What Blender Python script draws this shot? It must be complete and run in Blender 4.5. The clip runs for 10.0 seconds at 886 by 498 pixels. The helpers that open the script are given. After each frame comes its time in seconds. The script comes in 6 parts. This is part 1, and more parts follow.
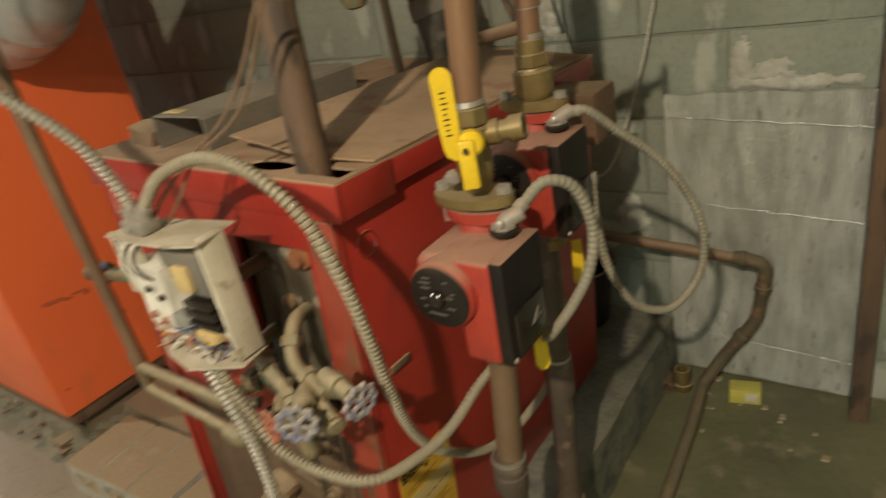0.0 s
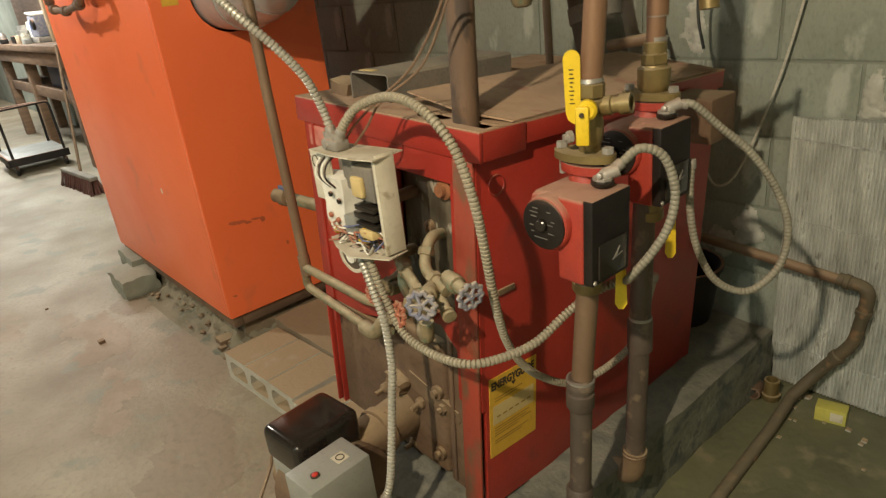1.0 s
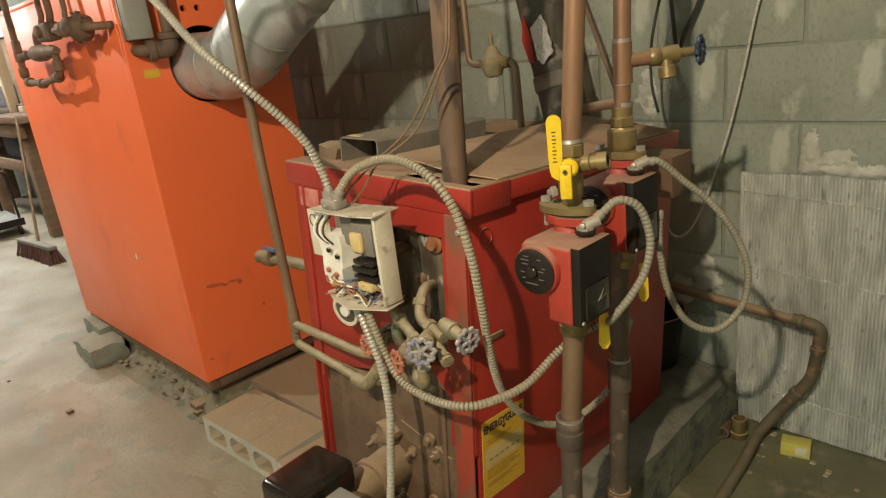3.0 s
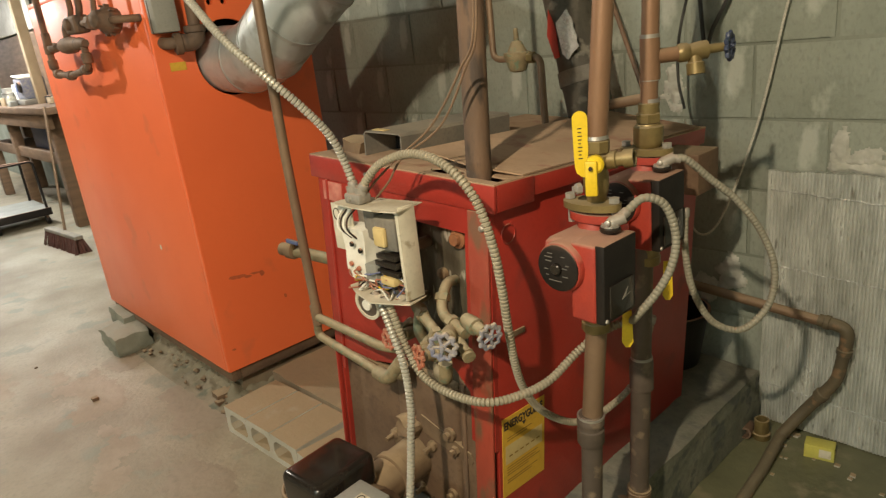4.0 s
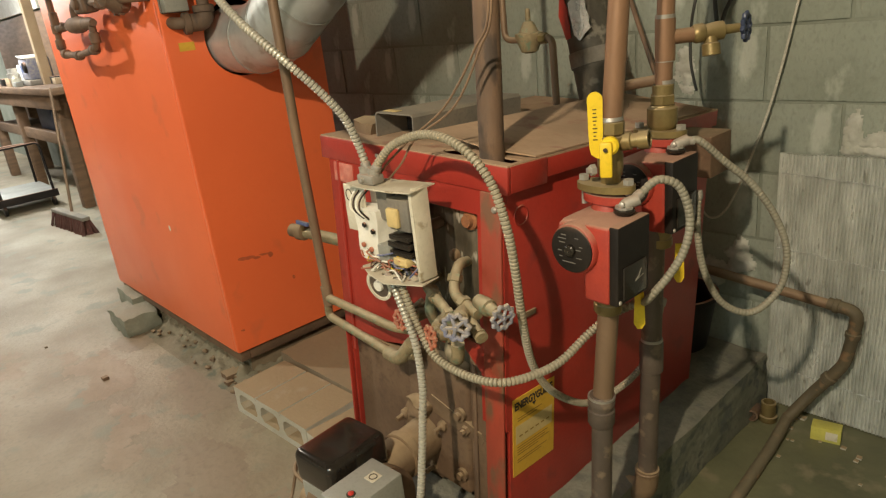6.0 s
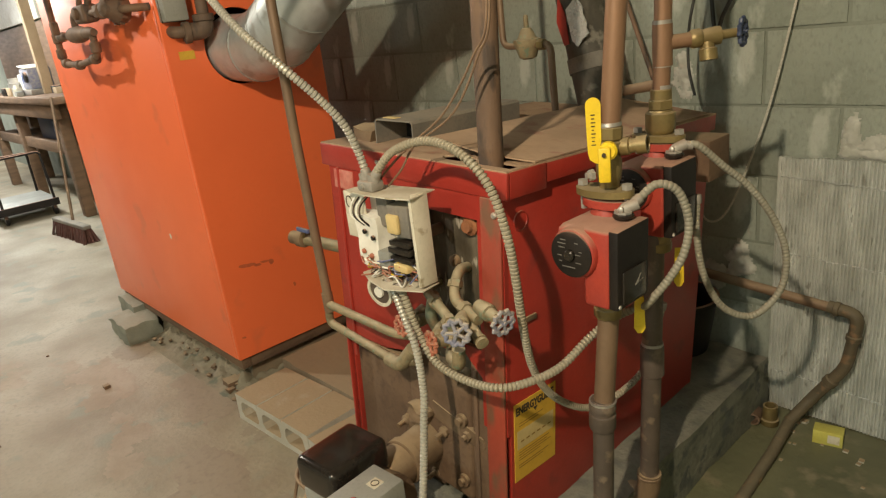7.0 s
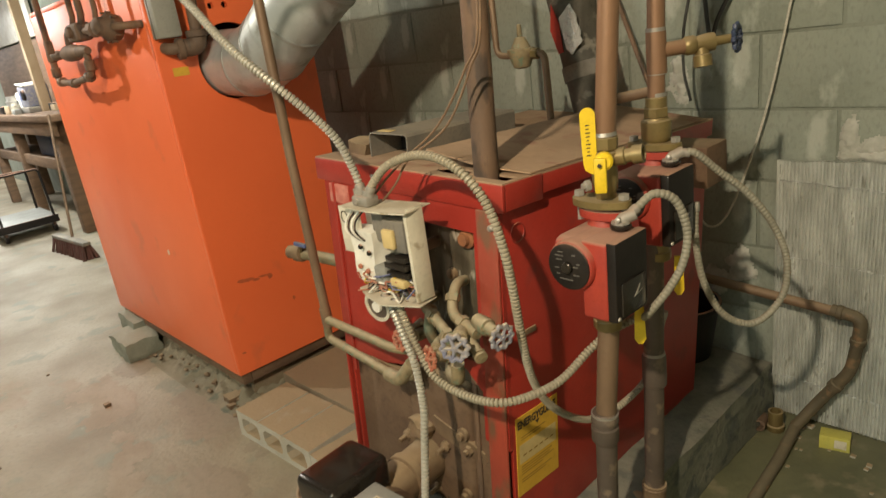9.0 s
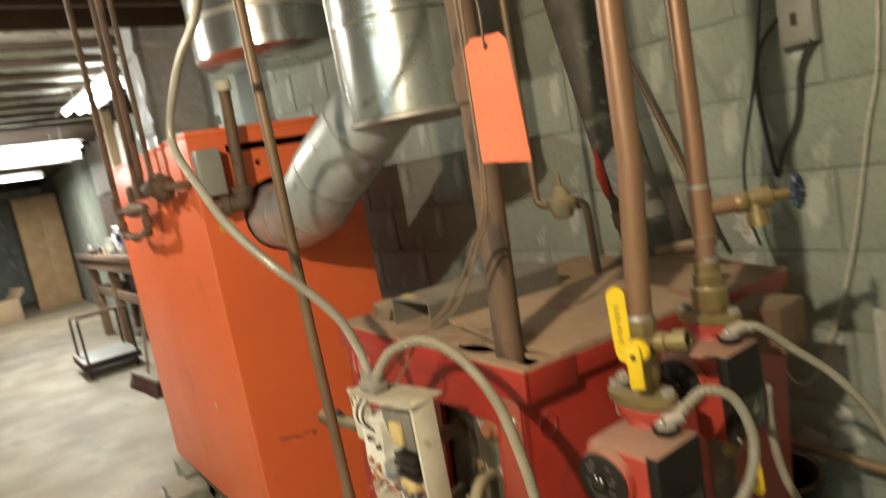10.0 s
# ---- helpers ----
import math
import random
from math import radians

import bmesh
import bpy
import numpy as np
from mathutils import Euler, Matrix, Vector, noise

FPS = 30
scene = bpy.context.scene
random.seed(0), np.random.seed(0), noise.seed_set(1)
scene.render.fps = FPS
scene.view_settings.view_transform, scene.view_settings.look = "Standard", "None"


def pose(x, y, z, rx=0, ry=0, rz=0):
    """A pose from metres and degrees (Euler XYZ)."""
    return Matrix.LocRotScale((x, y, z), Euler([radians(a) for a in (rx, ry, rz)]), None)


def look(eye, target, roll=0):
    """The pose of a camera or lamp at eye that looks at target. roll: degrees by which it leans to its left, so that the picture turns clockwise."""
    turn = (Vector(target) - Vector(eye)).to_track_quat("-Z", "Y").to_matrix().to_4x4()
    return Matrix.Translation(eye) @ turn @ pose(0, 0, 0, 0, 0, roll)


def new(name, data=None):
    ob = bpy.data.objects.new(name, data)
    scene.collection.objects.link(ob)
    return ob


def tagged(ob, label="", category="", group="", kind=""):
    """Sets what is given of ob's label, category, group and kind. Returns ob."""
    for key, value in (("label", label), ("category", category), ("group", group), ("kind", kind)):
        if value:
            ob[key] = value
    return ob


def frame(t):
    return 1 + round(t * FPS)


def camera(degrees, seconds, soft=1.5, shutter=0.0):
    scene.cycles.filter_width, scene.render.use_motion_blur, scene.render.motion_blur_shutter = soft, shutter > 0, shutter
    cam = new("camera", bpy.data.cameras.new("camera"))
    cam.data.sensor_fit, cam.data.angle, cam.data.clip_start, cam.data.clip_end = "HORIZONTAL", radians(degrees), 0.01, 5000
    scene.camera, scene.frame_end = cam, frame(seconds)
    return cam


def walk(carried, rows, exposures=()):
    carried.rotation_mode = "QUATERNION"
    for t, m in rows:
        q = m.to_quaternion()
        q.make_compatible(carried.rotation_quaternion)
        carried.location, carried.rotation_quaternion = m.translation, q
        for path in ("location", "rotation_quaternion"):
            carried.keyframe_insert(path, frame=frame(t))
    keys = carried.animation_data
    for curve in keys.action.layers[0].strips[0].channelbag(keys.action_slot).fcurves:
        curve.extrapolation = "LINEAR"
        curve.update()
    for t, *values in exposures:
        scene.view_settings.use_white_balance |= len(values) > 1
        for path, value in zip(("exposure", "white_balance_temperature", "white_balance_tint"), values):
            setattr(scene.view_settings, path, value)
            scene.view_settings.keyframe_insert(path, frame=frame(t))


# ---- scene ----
cam = camera(67.2, 10.0, soft=1.25, shutter=0.5)
PATH = [
    (0, (0.598, -0.548, 1.269), (-0.546, 0.852, 0.412), -11.8),
    (0.5, (0.692, -0.666, 1.268), (-0.674, 0.545, 0.45), -11.7),
    (1, (0.794, -0.744, 1.264), (-0.644, 0.41, 0.489), -6.8),
    (1.5, (0.795, -0.849, 1.27), (-0.606, 0.4, 0.58), -3.8),
    (2, (0.801, -0.858, 1.285), (-0.594, 0.445, 0.686), -5.2),
    (2.5, (0.81, -0.851, 1.281), (-0.565, 0.468, 0.674), -6.5),
    (4, (0.804, -0.855, 1.285), (-0.615, 0.407, 0.658), -6.6),
    (4.5, (0.792, -0.862, 1.285), (-0.656, 0.371, 0.666), -5.8),
    (5, (0.794, -0.868, 1.284), (-0.649, 0.359, 0.645), -6.6),
    (5.5, (0.792, -0.871, 1.283), (-0.645, 0.357, 0.628), -6.6),
    (6, (0.795, -0.87, 1.284), (-0.623, 0.369, 0.611), -6.5),
    (7.5, (0.802, -0.876, 1.285), (-0.624, 0.367, 0.634), -7.0),
    (8, (0.806, -0.881, 1.283), (-0.618, 0.363, 0.63), -6.9),
    (8.5, (0.801, -0.877, 1.281), (-0.624, 0.355, 0.606), -7.4),
    (9, (0.794, -0.853, 1.292), (-0.635, 0.393, 0.656), -8.2),
    (9.5, (0.792, -0.768, 1.299), (-0.663, 0.5, 0.777), -8.5),
    (10, (0.749, -0.641, 1.345), (-0.866, 0.509, 1.083), -10.7),
]
walk(cam, [(t, look(eye, target, roll)) for t, eye, target, roll in PATH], [(0, -0.20), (0.5, -0.11), (1, -0.09), (1.5, -0.06), (2.5, -0.03), (10, -0.02)])

# ---- world, lights, exposure ----
world = bpy.data.worlds.new("world")
scene.world = world
world.use_nodes = True
world.node_tree.nodes["Background"].inputs[0].default_value = (0.9, 0.93, 1.0, 1)
world.node_tree.nodes["Background"].inputs[1].default_value = 0.003


def lamp(name, kind, place, power, colour, size, target=None):
    data = bpy.data.lights.new(name, kind)
    data.energy, data.color = power, colour
    if kind == "AREA":
        data.shape, data.size, data.size_y = "RECTANGLE", size[0], size[1]
    else:
        data.shadow_soft_size = size
    ob = new(name, data)
    ob.matrix_world = look(place, target or (place[0], place[1] + 0.001, place[2] - 1))
    return ob


lamp("bulb_light", "POINT", (0.78, -1.70, 2.335), 232, (1.0, 0.835, 0.60), 0.03)
# Unseen cool fill from behind the camera; tints the wall shadows teal.
lamp("rear_fill_light", "AREA", (0.2, -3.2, 2.26), 30, (0.72, 1.0, 0.93), (1.2, 0.2))
lamp("shop_light", "POINT", (-3.3, -1.10, 2.335), 138, (1.0, 0.92, 0.78), 0.03)
lamp("bench_light", "AREA", (-6.9, 0.02, 2.08), 66, (0.95, 0.98, 0.97), (1.2, 0.2))
# Added fill that brightens the cabinet and floor at the far end.
lamp("far_fill_light", "AREA", (-10.6, 0.0, 2.16), 80, (1.0, 0.97, 0.92), (1.2, 0.2))
lamp("end_light", "AREA", (-4.60, 0.36, 2.22), 12, (0.90, 0.96, 1.0), (1.2, 0.2))

# ---- materials ----


def material(name, c1, c2, rough=0.6, metal=0.0, scale=8.0, fine=90.0, bump=0.15, dust=None, dust_amount=0.0, c3=None, spots=0.0, stretch=None, fleck=0.75):
    """Two scales of noise mix c1, c2; optional blotches of c3; dust lies on faces that look up."""
    m = bpy.data.materials.new(name)
    m.use_nodes = True
    nt = m.node_tree
    n, l = nt.nodes, nt.links
    b = n["Principled BSDF"]
    co = n.new("ShaderNodeTexCoord")
    mp = n.new("ShaderNodeMapping")
    l.new(co.outputs["Object"], mp.inputs[0])
    if stretch:
        mp.inputs["Scale"].default_value = stretch

    def nz(sc, detail=5.0):
        t = n.new("ShaderNodeTexNoise")
        t.inputs["Scale"].default_value, t.inputs["Detail"].default_value = sc, detail
        l.new(mp.outputs[0], t.inputs["Vector"])
        return t

    def ramp(src, lo, hi):
        r = n.new("ShaderNodeMapRange")
        r.inputs[1].default_value, r.inputs[2].default_value = lo, hi
        l.new(src, r.inputs[0])
        return r.outputs[0]

    def mix(fac, a, c):
        x = n.new("ShaderNodeMix")
        x.data_type = "RGBA"
        if isinstance(fac, float):
            x.inputs[0].default_value = fac
        else:
            l.new(fac, x.inputs[0])
        for k, v in ((6, a), (7, c)):
            if isinstance(v, tuple):
                x.inputs[k].default_value = (*v, 1)
            else:
                l.new(v, x.inputs[k])
        return x.outputs[2]

    big, small = nz(scale), nz(fine, 3.0)
    col = mix(ramp(big.outputs[0], 0.35, 0.65), c1, c2)
    dark = tuple(v * fleck for v in c1)
    col = mix(ramp(small.outputs[0], 0.5, 0.95), col, dark)
    if c3:
        blot = nz(scale * 2.3)
        col = mix(ramp(blot.outputs[0], 0.62 - spots * 0.3, 0.70 - spots * 0.25), col, c3)
    if dust:
        g = n.new("ShaderNodeNewGeometry")
        sp = n.new("ShaderNodeSeparateXYZ")
        l.new(g.outputs["Normal"], sp.inputs[0])
        up = ramp(sp.outputs[2], 0.25, 0.9)
        mu = n.new("ShaderNodeMath")
        mu.operation = "MULTIPLY"
        l.new(up, mu.inputs[0])
        l.new(ramp(big.outputs[0], 0.15, 0.15 + 0.5 / max(dust_amount, 0.05)), mu.inputs[1])
        col = mix(mu.outputs[0], col, dust)
        rr = n.new("ShaderNodeMapRange")
        l.new(mu.outputs[0], rr.inputs[0])
        rr.inputs[3].default_value, rr.inputs[4].default_value = rough, 0.95
        l.new(rr.outputs[0], b.inputs["Roughness"])
        if metal:
            mm = n.new("ShaderNodeMapRange")
            l.new(mu.outputs[0], mm.inputs[0])
            mm.inputs[3].default_value, mm.inputs[4].default_value = metal, 0.0
            l.new(mm.outputs[0], b.inputs["Metallic"])
    else:
        r2 = n.new("ShaderNodeMapRange")
        l.new(big.outputs[0], r2.inputs[0])
        r2.inputs[3].default_value, r2.inputs[4].default_value = max(rough - 0.12, 0.03), min(rough + 0.12, 1)
        l.new(r2.outputs[0], b.inputs["Roughness"])
        b.inputs["Metallic"].default_value = metal
    l.new(col, b.inputs["Base Color"])
    if bump:
        bp = n.new("ShaderNodeBump")
        bp.inputs["Strength"].default_value, bp.inputs["Distance"].default_value = bump, 0.004
        l.new(small.outputs[0], bp.inputs["Height"])
        l.new(bp.outputs[0], b.inputs["Normal"])
    return m


TAN = (0.34, 0.255, 0.155)
RED = material("red_jacket_paint", (0.37, 0.034, 0.021), (0.29, 0.028, 0.019), 0.38, 0, 5, 120, 0.05, TAN, 0.9, (0.25, 0.03, 0.022), 0.1)
RED_STAINED = material("heat_stained_red_paint", (0.33, 0.05, 0.026), (0.26, 0.05, 0.028), 0.55, 0, 7, 90, 0.1, TAN, 0.9, (0.16, 0.075, 0.04), 0.3, (1, 1, 0.4))
RED_PUMP = material("red_cast_paint", (0.38, 0.045, 0.025), (0.32, 0.04, 0.028), 0.5, 0, 20, 200, 0.15, (0.36, 0.20, 0.14), 2.6)
ORANGE = material("orange_enamel", (0.88, 0.175, 0.056), (0.84, 0.160, 0.050), 0.40, 0, 2.5, 60, 0.015, None, 0, (0.74, 0.155, 0.056), 0.0, None, 0.95)
for key, value in (("Coat Weight", 0.3), ("Coat Roughness", 0.5)):
    ORANGE.node_tree.nodes["Principled BSDF"].inputs[key].default_value = value
DUSTY = material("dusty_sheet", (0.43, 0.295, 0.19), (0.34, 0.235, 0.15), 0.95, 0, 7, 70, 0.2, None, 0, (0.33, 0.185, 0.125), 0.12)
GREY_SHEET = material("grey_sheet_steel", (0.17, 0.16, 0.14), (0.24, 0.21, 0.17), 0.7, 0.1, 9, 120, 0.08, (0.30, 0.26, 0.19), 0.6)
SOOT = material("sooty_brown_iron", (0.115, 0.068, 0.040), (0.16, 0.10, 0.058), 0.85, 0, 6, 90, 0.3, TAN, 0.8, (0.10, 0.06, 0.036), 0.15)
CASTING = material("dusty_brown_casting", (0.19, 0.125, 0.07), (0.12, 0.075, 0.043), 0.85, 0, 14, 90, 0.3, TAN, 1.2)
# The pale blotches are white drips and also highlights painted into the colour.
GALV_PLATE = material("stained_galvanised_plate", (0.075, 0.065, 0.046), (0.18, 0.155, 0.11), 0.45, 0.35, 22, 70, 0.4, None, 0, (0.46, 0.43, 0.35), 0.12, (1, 1, 0.35))
RUST = material("orange_rust", (0.33, 0.13, 0.05), (0.22, 0.09, 0.04), 0.9, 0, 40, 120, 0.4)
GALV = material("galvanised_steel", (0.55, 0.57, 0.56), (0.42, 0.44, 0.43), 0.42, 0.6, 6, 40, 0.03)
GALV_DRUM = material("bright_galvanised_sheet", (0.62, 0.64, 0.62), (0.50, 0.53, 0.52), 0.25, 0.85, 7, 40, 0.03, None, 0, (0.36, 0.33, 0.27), 0.0)
FLUE = material("dull_flue_steel", (0.60, 0.64, 0.64), (0.44, 0.48, 0.48), 0.42, 0.45, 6, 60, 0.05, None, 0, (0.34, 0.35, 0.33), 0.12)
COPPER = material("tarnished_copper", (0.315, 0.18, 0.105), (0.225, 0.130, 0.078), 0.42, 0.4, 9, 120, 0.06, TAN, 0.8, (0.19, 0.115, 0.07), 0.15, (1, 1, 0.25))
COPPER_DULL = material("brown_copper_pipe", (0.235, 0.155, 0.095), (0.165, 0.105, 0.065), 0.5, 0.25, 8, 120, 0.08, (0.38, 0.29, 0.19), 0.8)
BRASS = material("dull_brass", (0.27, 0.205, 0.085), (0.19, 0.14, 0.06), 0.42, 0.5, 14, 150, 0.1, (0.40, 0.32, 0.20), 0.7)
BRASS_DUST = material("dusty_brass", (0.29, 0.23, 0.13), (0.15, 0.115, 0.062), 0.7, 0.1, 30, 150, 0.4, (0.43, 0.37, 0.25), 1.0, (0.15, 0.19, 0.12), 0.2)
IRON = material("rusty_black_iron", (0.19, 0.115, 0.07), (0.115, 0.078, 0.055), 0.7, 0.1, 12, 100, 0.25, None, 0, (0.07, 0.05, 0.038), 0.25, (1, 1, 0.35))
DAMP_IRON = material("damp_brown_iron", (0.12, 0.095, 0.058), (0.08, 0.066, 0.042), 0.6, 0.1, 12, 100, 0.2, (0.20, 0.17, 0.11), 0.8, (0.21, 0.13, 0.07), 0.15)
LEAD = material("brown_grey_lower_pipe", (0.125, 0.095, 0.074), (0.085, 0.066, 0.053), 0.55, 0.2, 12, 100, 0.12, None, 0, (0.20, 0.15, 0.105), 0.2)
SOLDER = material("solder_ring", (0.42, 0.40, 0.36), (0.33, 0.31, 0.28), 0.4, 0.6, 30, 200, 0.05)
STEEL = material("zinc_steel", (0.50, 0.48, 0.44), (0.40, 0.38, 0.34), 0.45, 0.6, 20, 200, 0.05, TAN, 0.5)
ZINC = material("dusty_zinc_casting", (0.33, 0.31, 0.27), (0.25, 0.23, 0.195), 0.55, 0.25, 25, 150, 0.15, (0.36, 0.26, 0.19), 0.9)
FLEX = material("flexible_steel_conduit", (0.35, 0.315, 0.235), (0.28, 0.25, 0.18), 0.6, 0.15, 20, 200, 0.05, (0.42, 0.36, 0.26), 0.6)
FLEX_GREY = material("dull_grey_conduit", (0.29, 0.275, 0.215), (0.23, 0.215, 0.165), 0.6, 0.15, 20, 200, 0.05, (0.34, 0.29, 0.21), 0.6)
FLEX_NEW = material("clean_steel_conduit", (0.50, 0.48, 0.41), (0.41, 0.39, 0.33), 0.42, 0.35, 20, 200, 0.04)
YELLOW = material("yellow_vinyl", (0.78, 0.56, 0.02), (0.72, 0.50, 0.02), 0.45, 0, 12, 150, 0.03)
LABEL = material("yellow_paper_label", (0.66, 0.40, 0.04), (0.60, 0.35, 0.035), 0.7, 0, 9, 100, 0.03)
LABEL_PALE = material("pale_label_band", (0.62, 0.48, 0.22), (0.56, 0.42, 0.18), 0.7, 0, 9, 100, 0.03)
BLACK = material("black_enamel", (0.016, 0.013, 0.011), (0.022, 0.018, 0.014), 0.16, 0, 12, 150, 0.02)
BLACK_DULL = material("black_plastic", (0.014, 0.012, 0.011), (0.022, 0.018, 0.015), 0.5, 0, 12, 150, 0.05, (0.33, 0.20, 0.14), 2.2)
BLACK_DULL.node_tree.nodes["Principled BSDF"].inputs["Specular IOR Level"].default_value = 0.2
INK = material("dark_print", (0.05, 0.035, 0.02), (0.04, 0.03, 0.02), 0.8, 0, 20, 200, 0)
LABEL_INK = material("faded_label_print", (0.30, 0.18, 0.03), (0.25, 0.15, 0.03), 0.8, 0, 20, 200, 0)
DIAL_INK = material("worn_dial_print", (0.16, 0.15, 0.13), (0.12, 0.11, 0.10), 0.7, 0, 40, 200, 0)
GREY_BOX = material("grey_enamel", (0.28, 0.28, 0.25), (0.24, 0.24, 0.21), 0.45, 0, 8, 150, 0.05)
CREAM = material("cream_painted_steel", (0.66, 0.62, 0.50), (0.55, 0.51, 0.40), 0.6, 0, 14, 120, 0.08, (0.40, 0.33, 0.23), 0.7, (0.36, 0.30, 0.20), 0.06)
WHITE = material("white_plastic", (0.80, 0.78, 0.70), (0.70, 0.67, 0.58), 0.5, 0, 15, 120, 0.08)
CONCRETE = material("concrete_floor", (0.33, 0.285, 0.198), (0.215, 0.175, 0.115), 0.62, 0, 2.6, 55, 0.5, None, 0, (0.215, 0.21, 0.15), 0.16, None, 0.62)
PINK_FLOOR = material("pinkish_worn_screed", (0.32, 0.26, 0.185), (0.27, 0.215, 0.15), 0.7, 0, 6, 40, 0.4)
BROWN_FLOOR = material("brown_floor_stain", (0.235, 0.19, 0.13), (0.265, 0.215, 0.15), 0.65, 0, 3, 40, 0.3)
# Damp tone, with shade from the boiler and pipes mixed into the colour.
DAMP_SHADED = material("damp_shaded_concrete", (0.165, 0.165, 0.092), (0.105, 0.108, 0.062), 0.5, 0, 4, 40, 0.7, None, 0, (0.21, 0.19, 0.12), 0.2)
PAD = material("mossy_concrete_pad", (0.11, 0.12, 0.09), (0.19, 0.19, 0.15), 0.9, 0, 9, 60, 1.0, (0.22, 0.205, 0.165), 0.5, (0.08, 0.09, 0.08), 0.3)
DUSTY_PAD = material("dusty_brown_pad", (0.27, 0.21, 0.14), (0.20, 0.155, 0.10), 0.95, 0, 6, 50, 0.5, TAN, 1.0)
DIRT = material("damp_brown_dirt", (0.25, 0.21, 0.145), (0.175, 0.155, 0.105), 0.9, 0, 5, 60, 0.5, None, 0, (0.12, 0.13, 0.095), 0.15)
BLOCK = material("concrete_block", (0.33, 0.36, 0.305), (0.225, 0.255, 0.21), 0.95, 0, 4.5, 110, 0.9, None, 0, (0.43, 0.455, 0.40), 0.14, (1, 1, 0.55), 0.6)
RUBBLE_GREY = material("grey_broken_concrete", (0.27, 0.275, 0.22), (0.18, 0.185, 0.145), 0.95, 0, 10, 70, 0.8, (0.33, 0.29, 0.22), 0.6)
BLOCK_DUSTY = material("dusty_concrete_block", (0.50, 0.47, 0.40), (0.40, 0.37, 0.30), 0.95, 0, 6, 70, 0.6, TAN, 1.8)
MORTAR = material("mortar", (0.27, 0.295, 0.245), (0.20, 0.22, 0.18), 0.95, 0, 4, 60, 0.6)
FOIL = material("foil_insulation", (0.72, 0.74, 0.70), (0.50, 0.52, 0.48), 0.32, 0.4, 7, 80, 1.0, None, 0, (0.36, 0.36, 0.32), 0.03, (5, 1, 1.2))
WOOD = material("stained_wood", (0.19, 0.11, 0.06), (0.13, 0.08, 0.045), 0.7, 0, 5, 60, 0.2, None, 0, None, 0, (1, 1, 6))
PALE_WOOD = material("pale_wood", (0.45, 0.30, 0.15), (0.36, 0.23, 0.11), 0.7, 0, 5, 60, 0.15)
TAG = material("orange_card", (0.85, 0.20, 0.10), (0.80, 0.18, 0.09), 0.75, 0, 10, 100, 0.03)
BLUE = material("blue_paint", (0.07, 0.10, 0.24), (0.10, 0.13, 0.26), 0.5, 0, 20, 150, 0.1, (0.30, 0.26, 0.22), 0.8)
BLUE_FADED = material("faded_dusty_blue", (0.17, 0.18, 0.26), (0.30, 0.28, 0.27), 0.7, 0, 40, 150, 0.2, (0.42, 0.36, 0.28), 1.2)
BLUE_DARK = material("dark_blue_paint", (0.03, 0.045, 0.09), (0.05, 0.06, 0.11), 0.45, 0, 20, 150, 0.1)
RED_WHEEL = material("faded_red_paint", (0.40, 0.13, 0.07), (0.34, 0.11, 0.07), 0.6, 0, 20, 150, 0.1, (0.36, 0.24, 0.16), 1.0)
CARD = material("brown_cardboard", (0.42, 0.31, 0.19), (0.36, 0.26, 0.15), 0.85, 0, 6, 100, 0.1)
CEILING = material("dark_joist_wood", (0.10, 0.075, 0.05), (0.07, 0.05, 0.035), 0.9, 0, 4, 50, 0.3)
WIRE = material("brown_wire", (0.20, 0.125, 0.07), (0.16, 0.10, 0.06), 0.6, 0, 30, 200, 0.05)
WIRE_BLACK = material("black_cable", (0.03, 0.03, 0.028), (0.04, 0.04, 0.035), 0.5, 0, 30, 200, 0.05)
ROPE = material("white_rope", (0.62, 0.60, 0.52), (0.50, 0.48, 0.40), 0.9, 0, 80, 300, 0.3)

# ---- mesh helpers ----


def part(name, bm, mat, parent=None, label=""):
    me = bpy.data.meshes.new(name)
    bm.to_mesh(me)
    bm.free()
    me.set_sharp_from_angle(angle=radians(38))
    me.materials.append(mat)
    ob = new(name, me)
    if parent:
        ob.parent = parent
    if label:
        ob["label"] = label
    return ob


def thing(name, place, label, category, group="", kind="", m=None):
    ob = new(name)
    ob.empty_display_size = 0.05
    ob.matrix_world = m if m is not None else Matrix.Translation(place)
    return tagged(ob, label, category, group, kind)


def solo(name, bm, mat, label, category, group="", kind=""):
    return tagged(part(name, bm, mat), label, category, group, kind)


def box(lo, hi, bevel=0.003, m=None, bm=None, seg=2):
    bm = bm or bmesh.new()
    c = [(a + b) / 2 for a, b in zip(lo, hi)]
    d = [max(b - a, 0.0005) for a, b in zip(lo, hi)]
    made = bmesh.ops.create_cube(bm, size=1, matrix=Matrix.Translation(c) @ Matrix.Diagonal((*d, 1)))
    if bevel:
        es = list({e for v in made["verts"] for e in v.link_edges})
        made = bmesh.ops.bevel(bm, geom=es, offset=min(bevel, min(d) * 0.45), segments=seg, profile=0.5, affect="EDGES", clamp_overlap=True)
        vs = list({v for f in made["faces"] for v in f.verts})
    else:
        vs = made["verts"]
    if m is not None:
        seen, stack = set(vs), list(vs)
        while stack:
            for e in stack.pop().link_edges:
                for v in e.verts:
                    if v not in seen:
                        seen.add(v)
                        stack.append(v)
        bmesh.ops.transform(bm, matrix=m, verts=list(seen))
    return bm


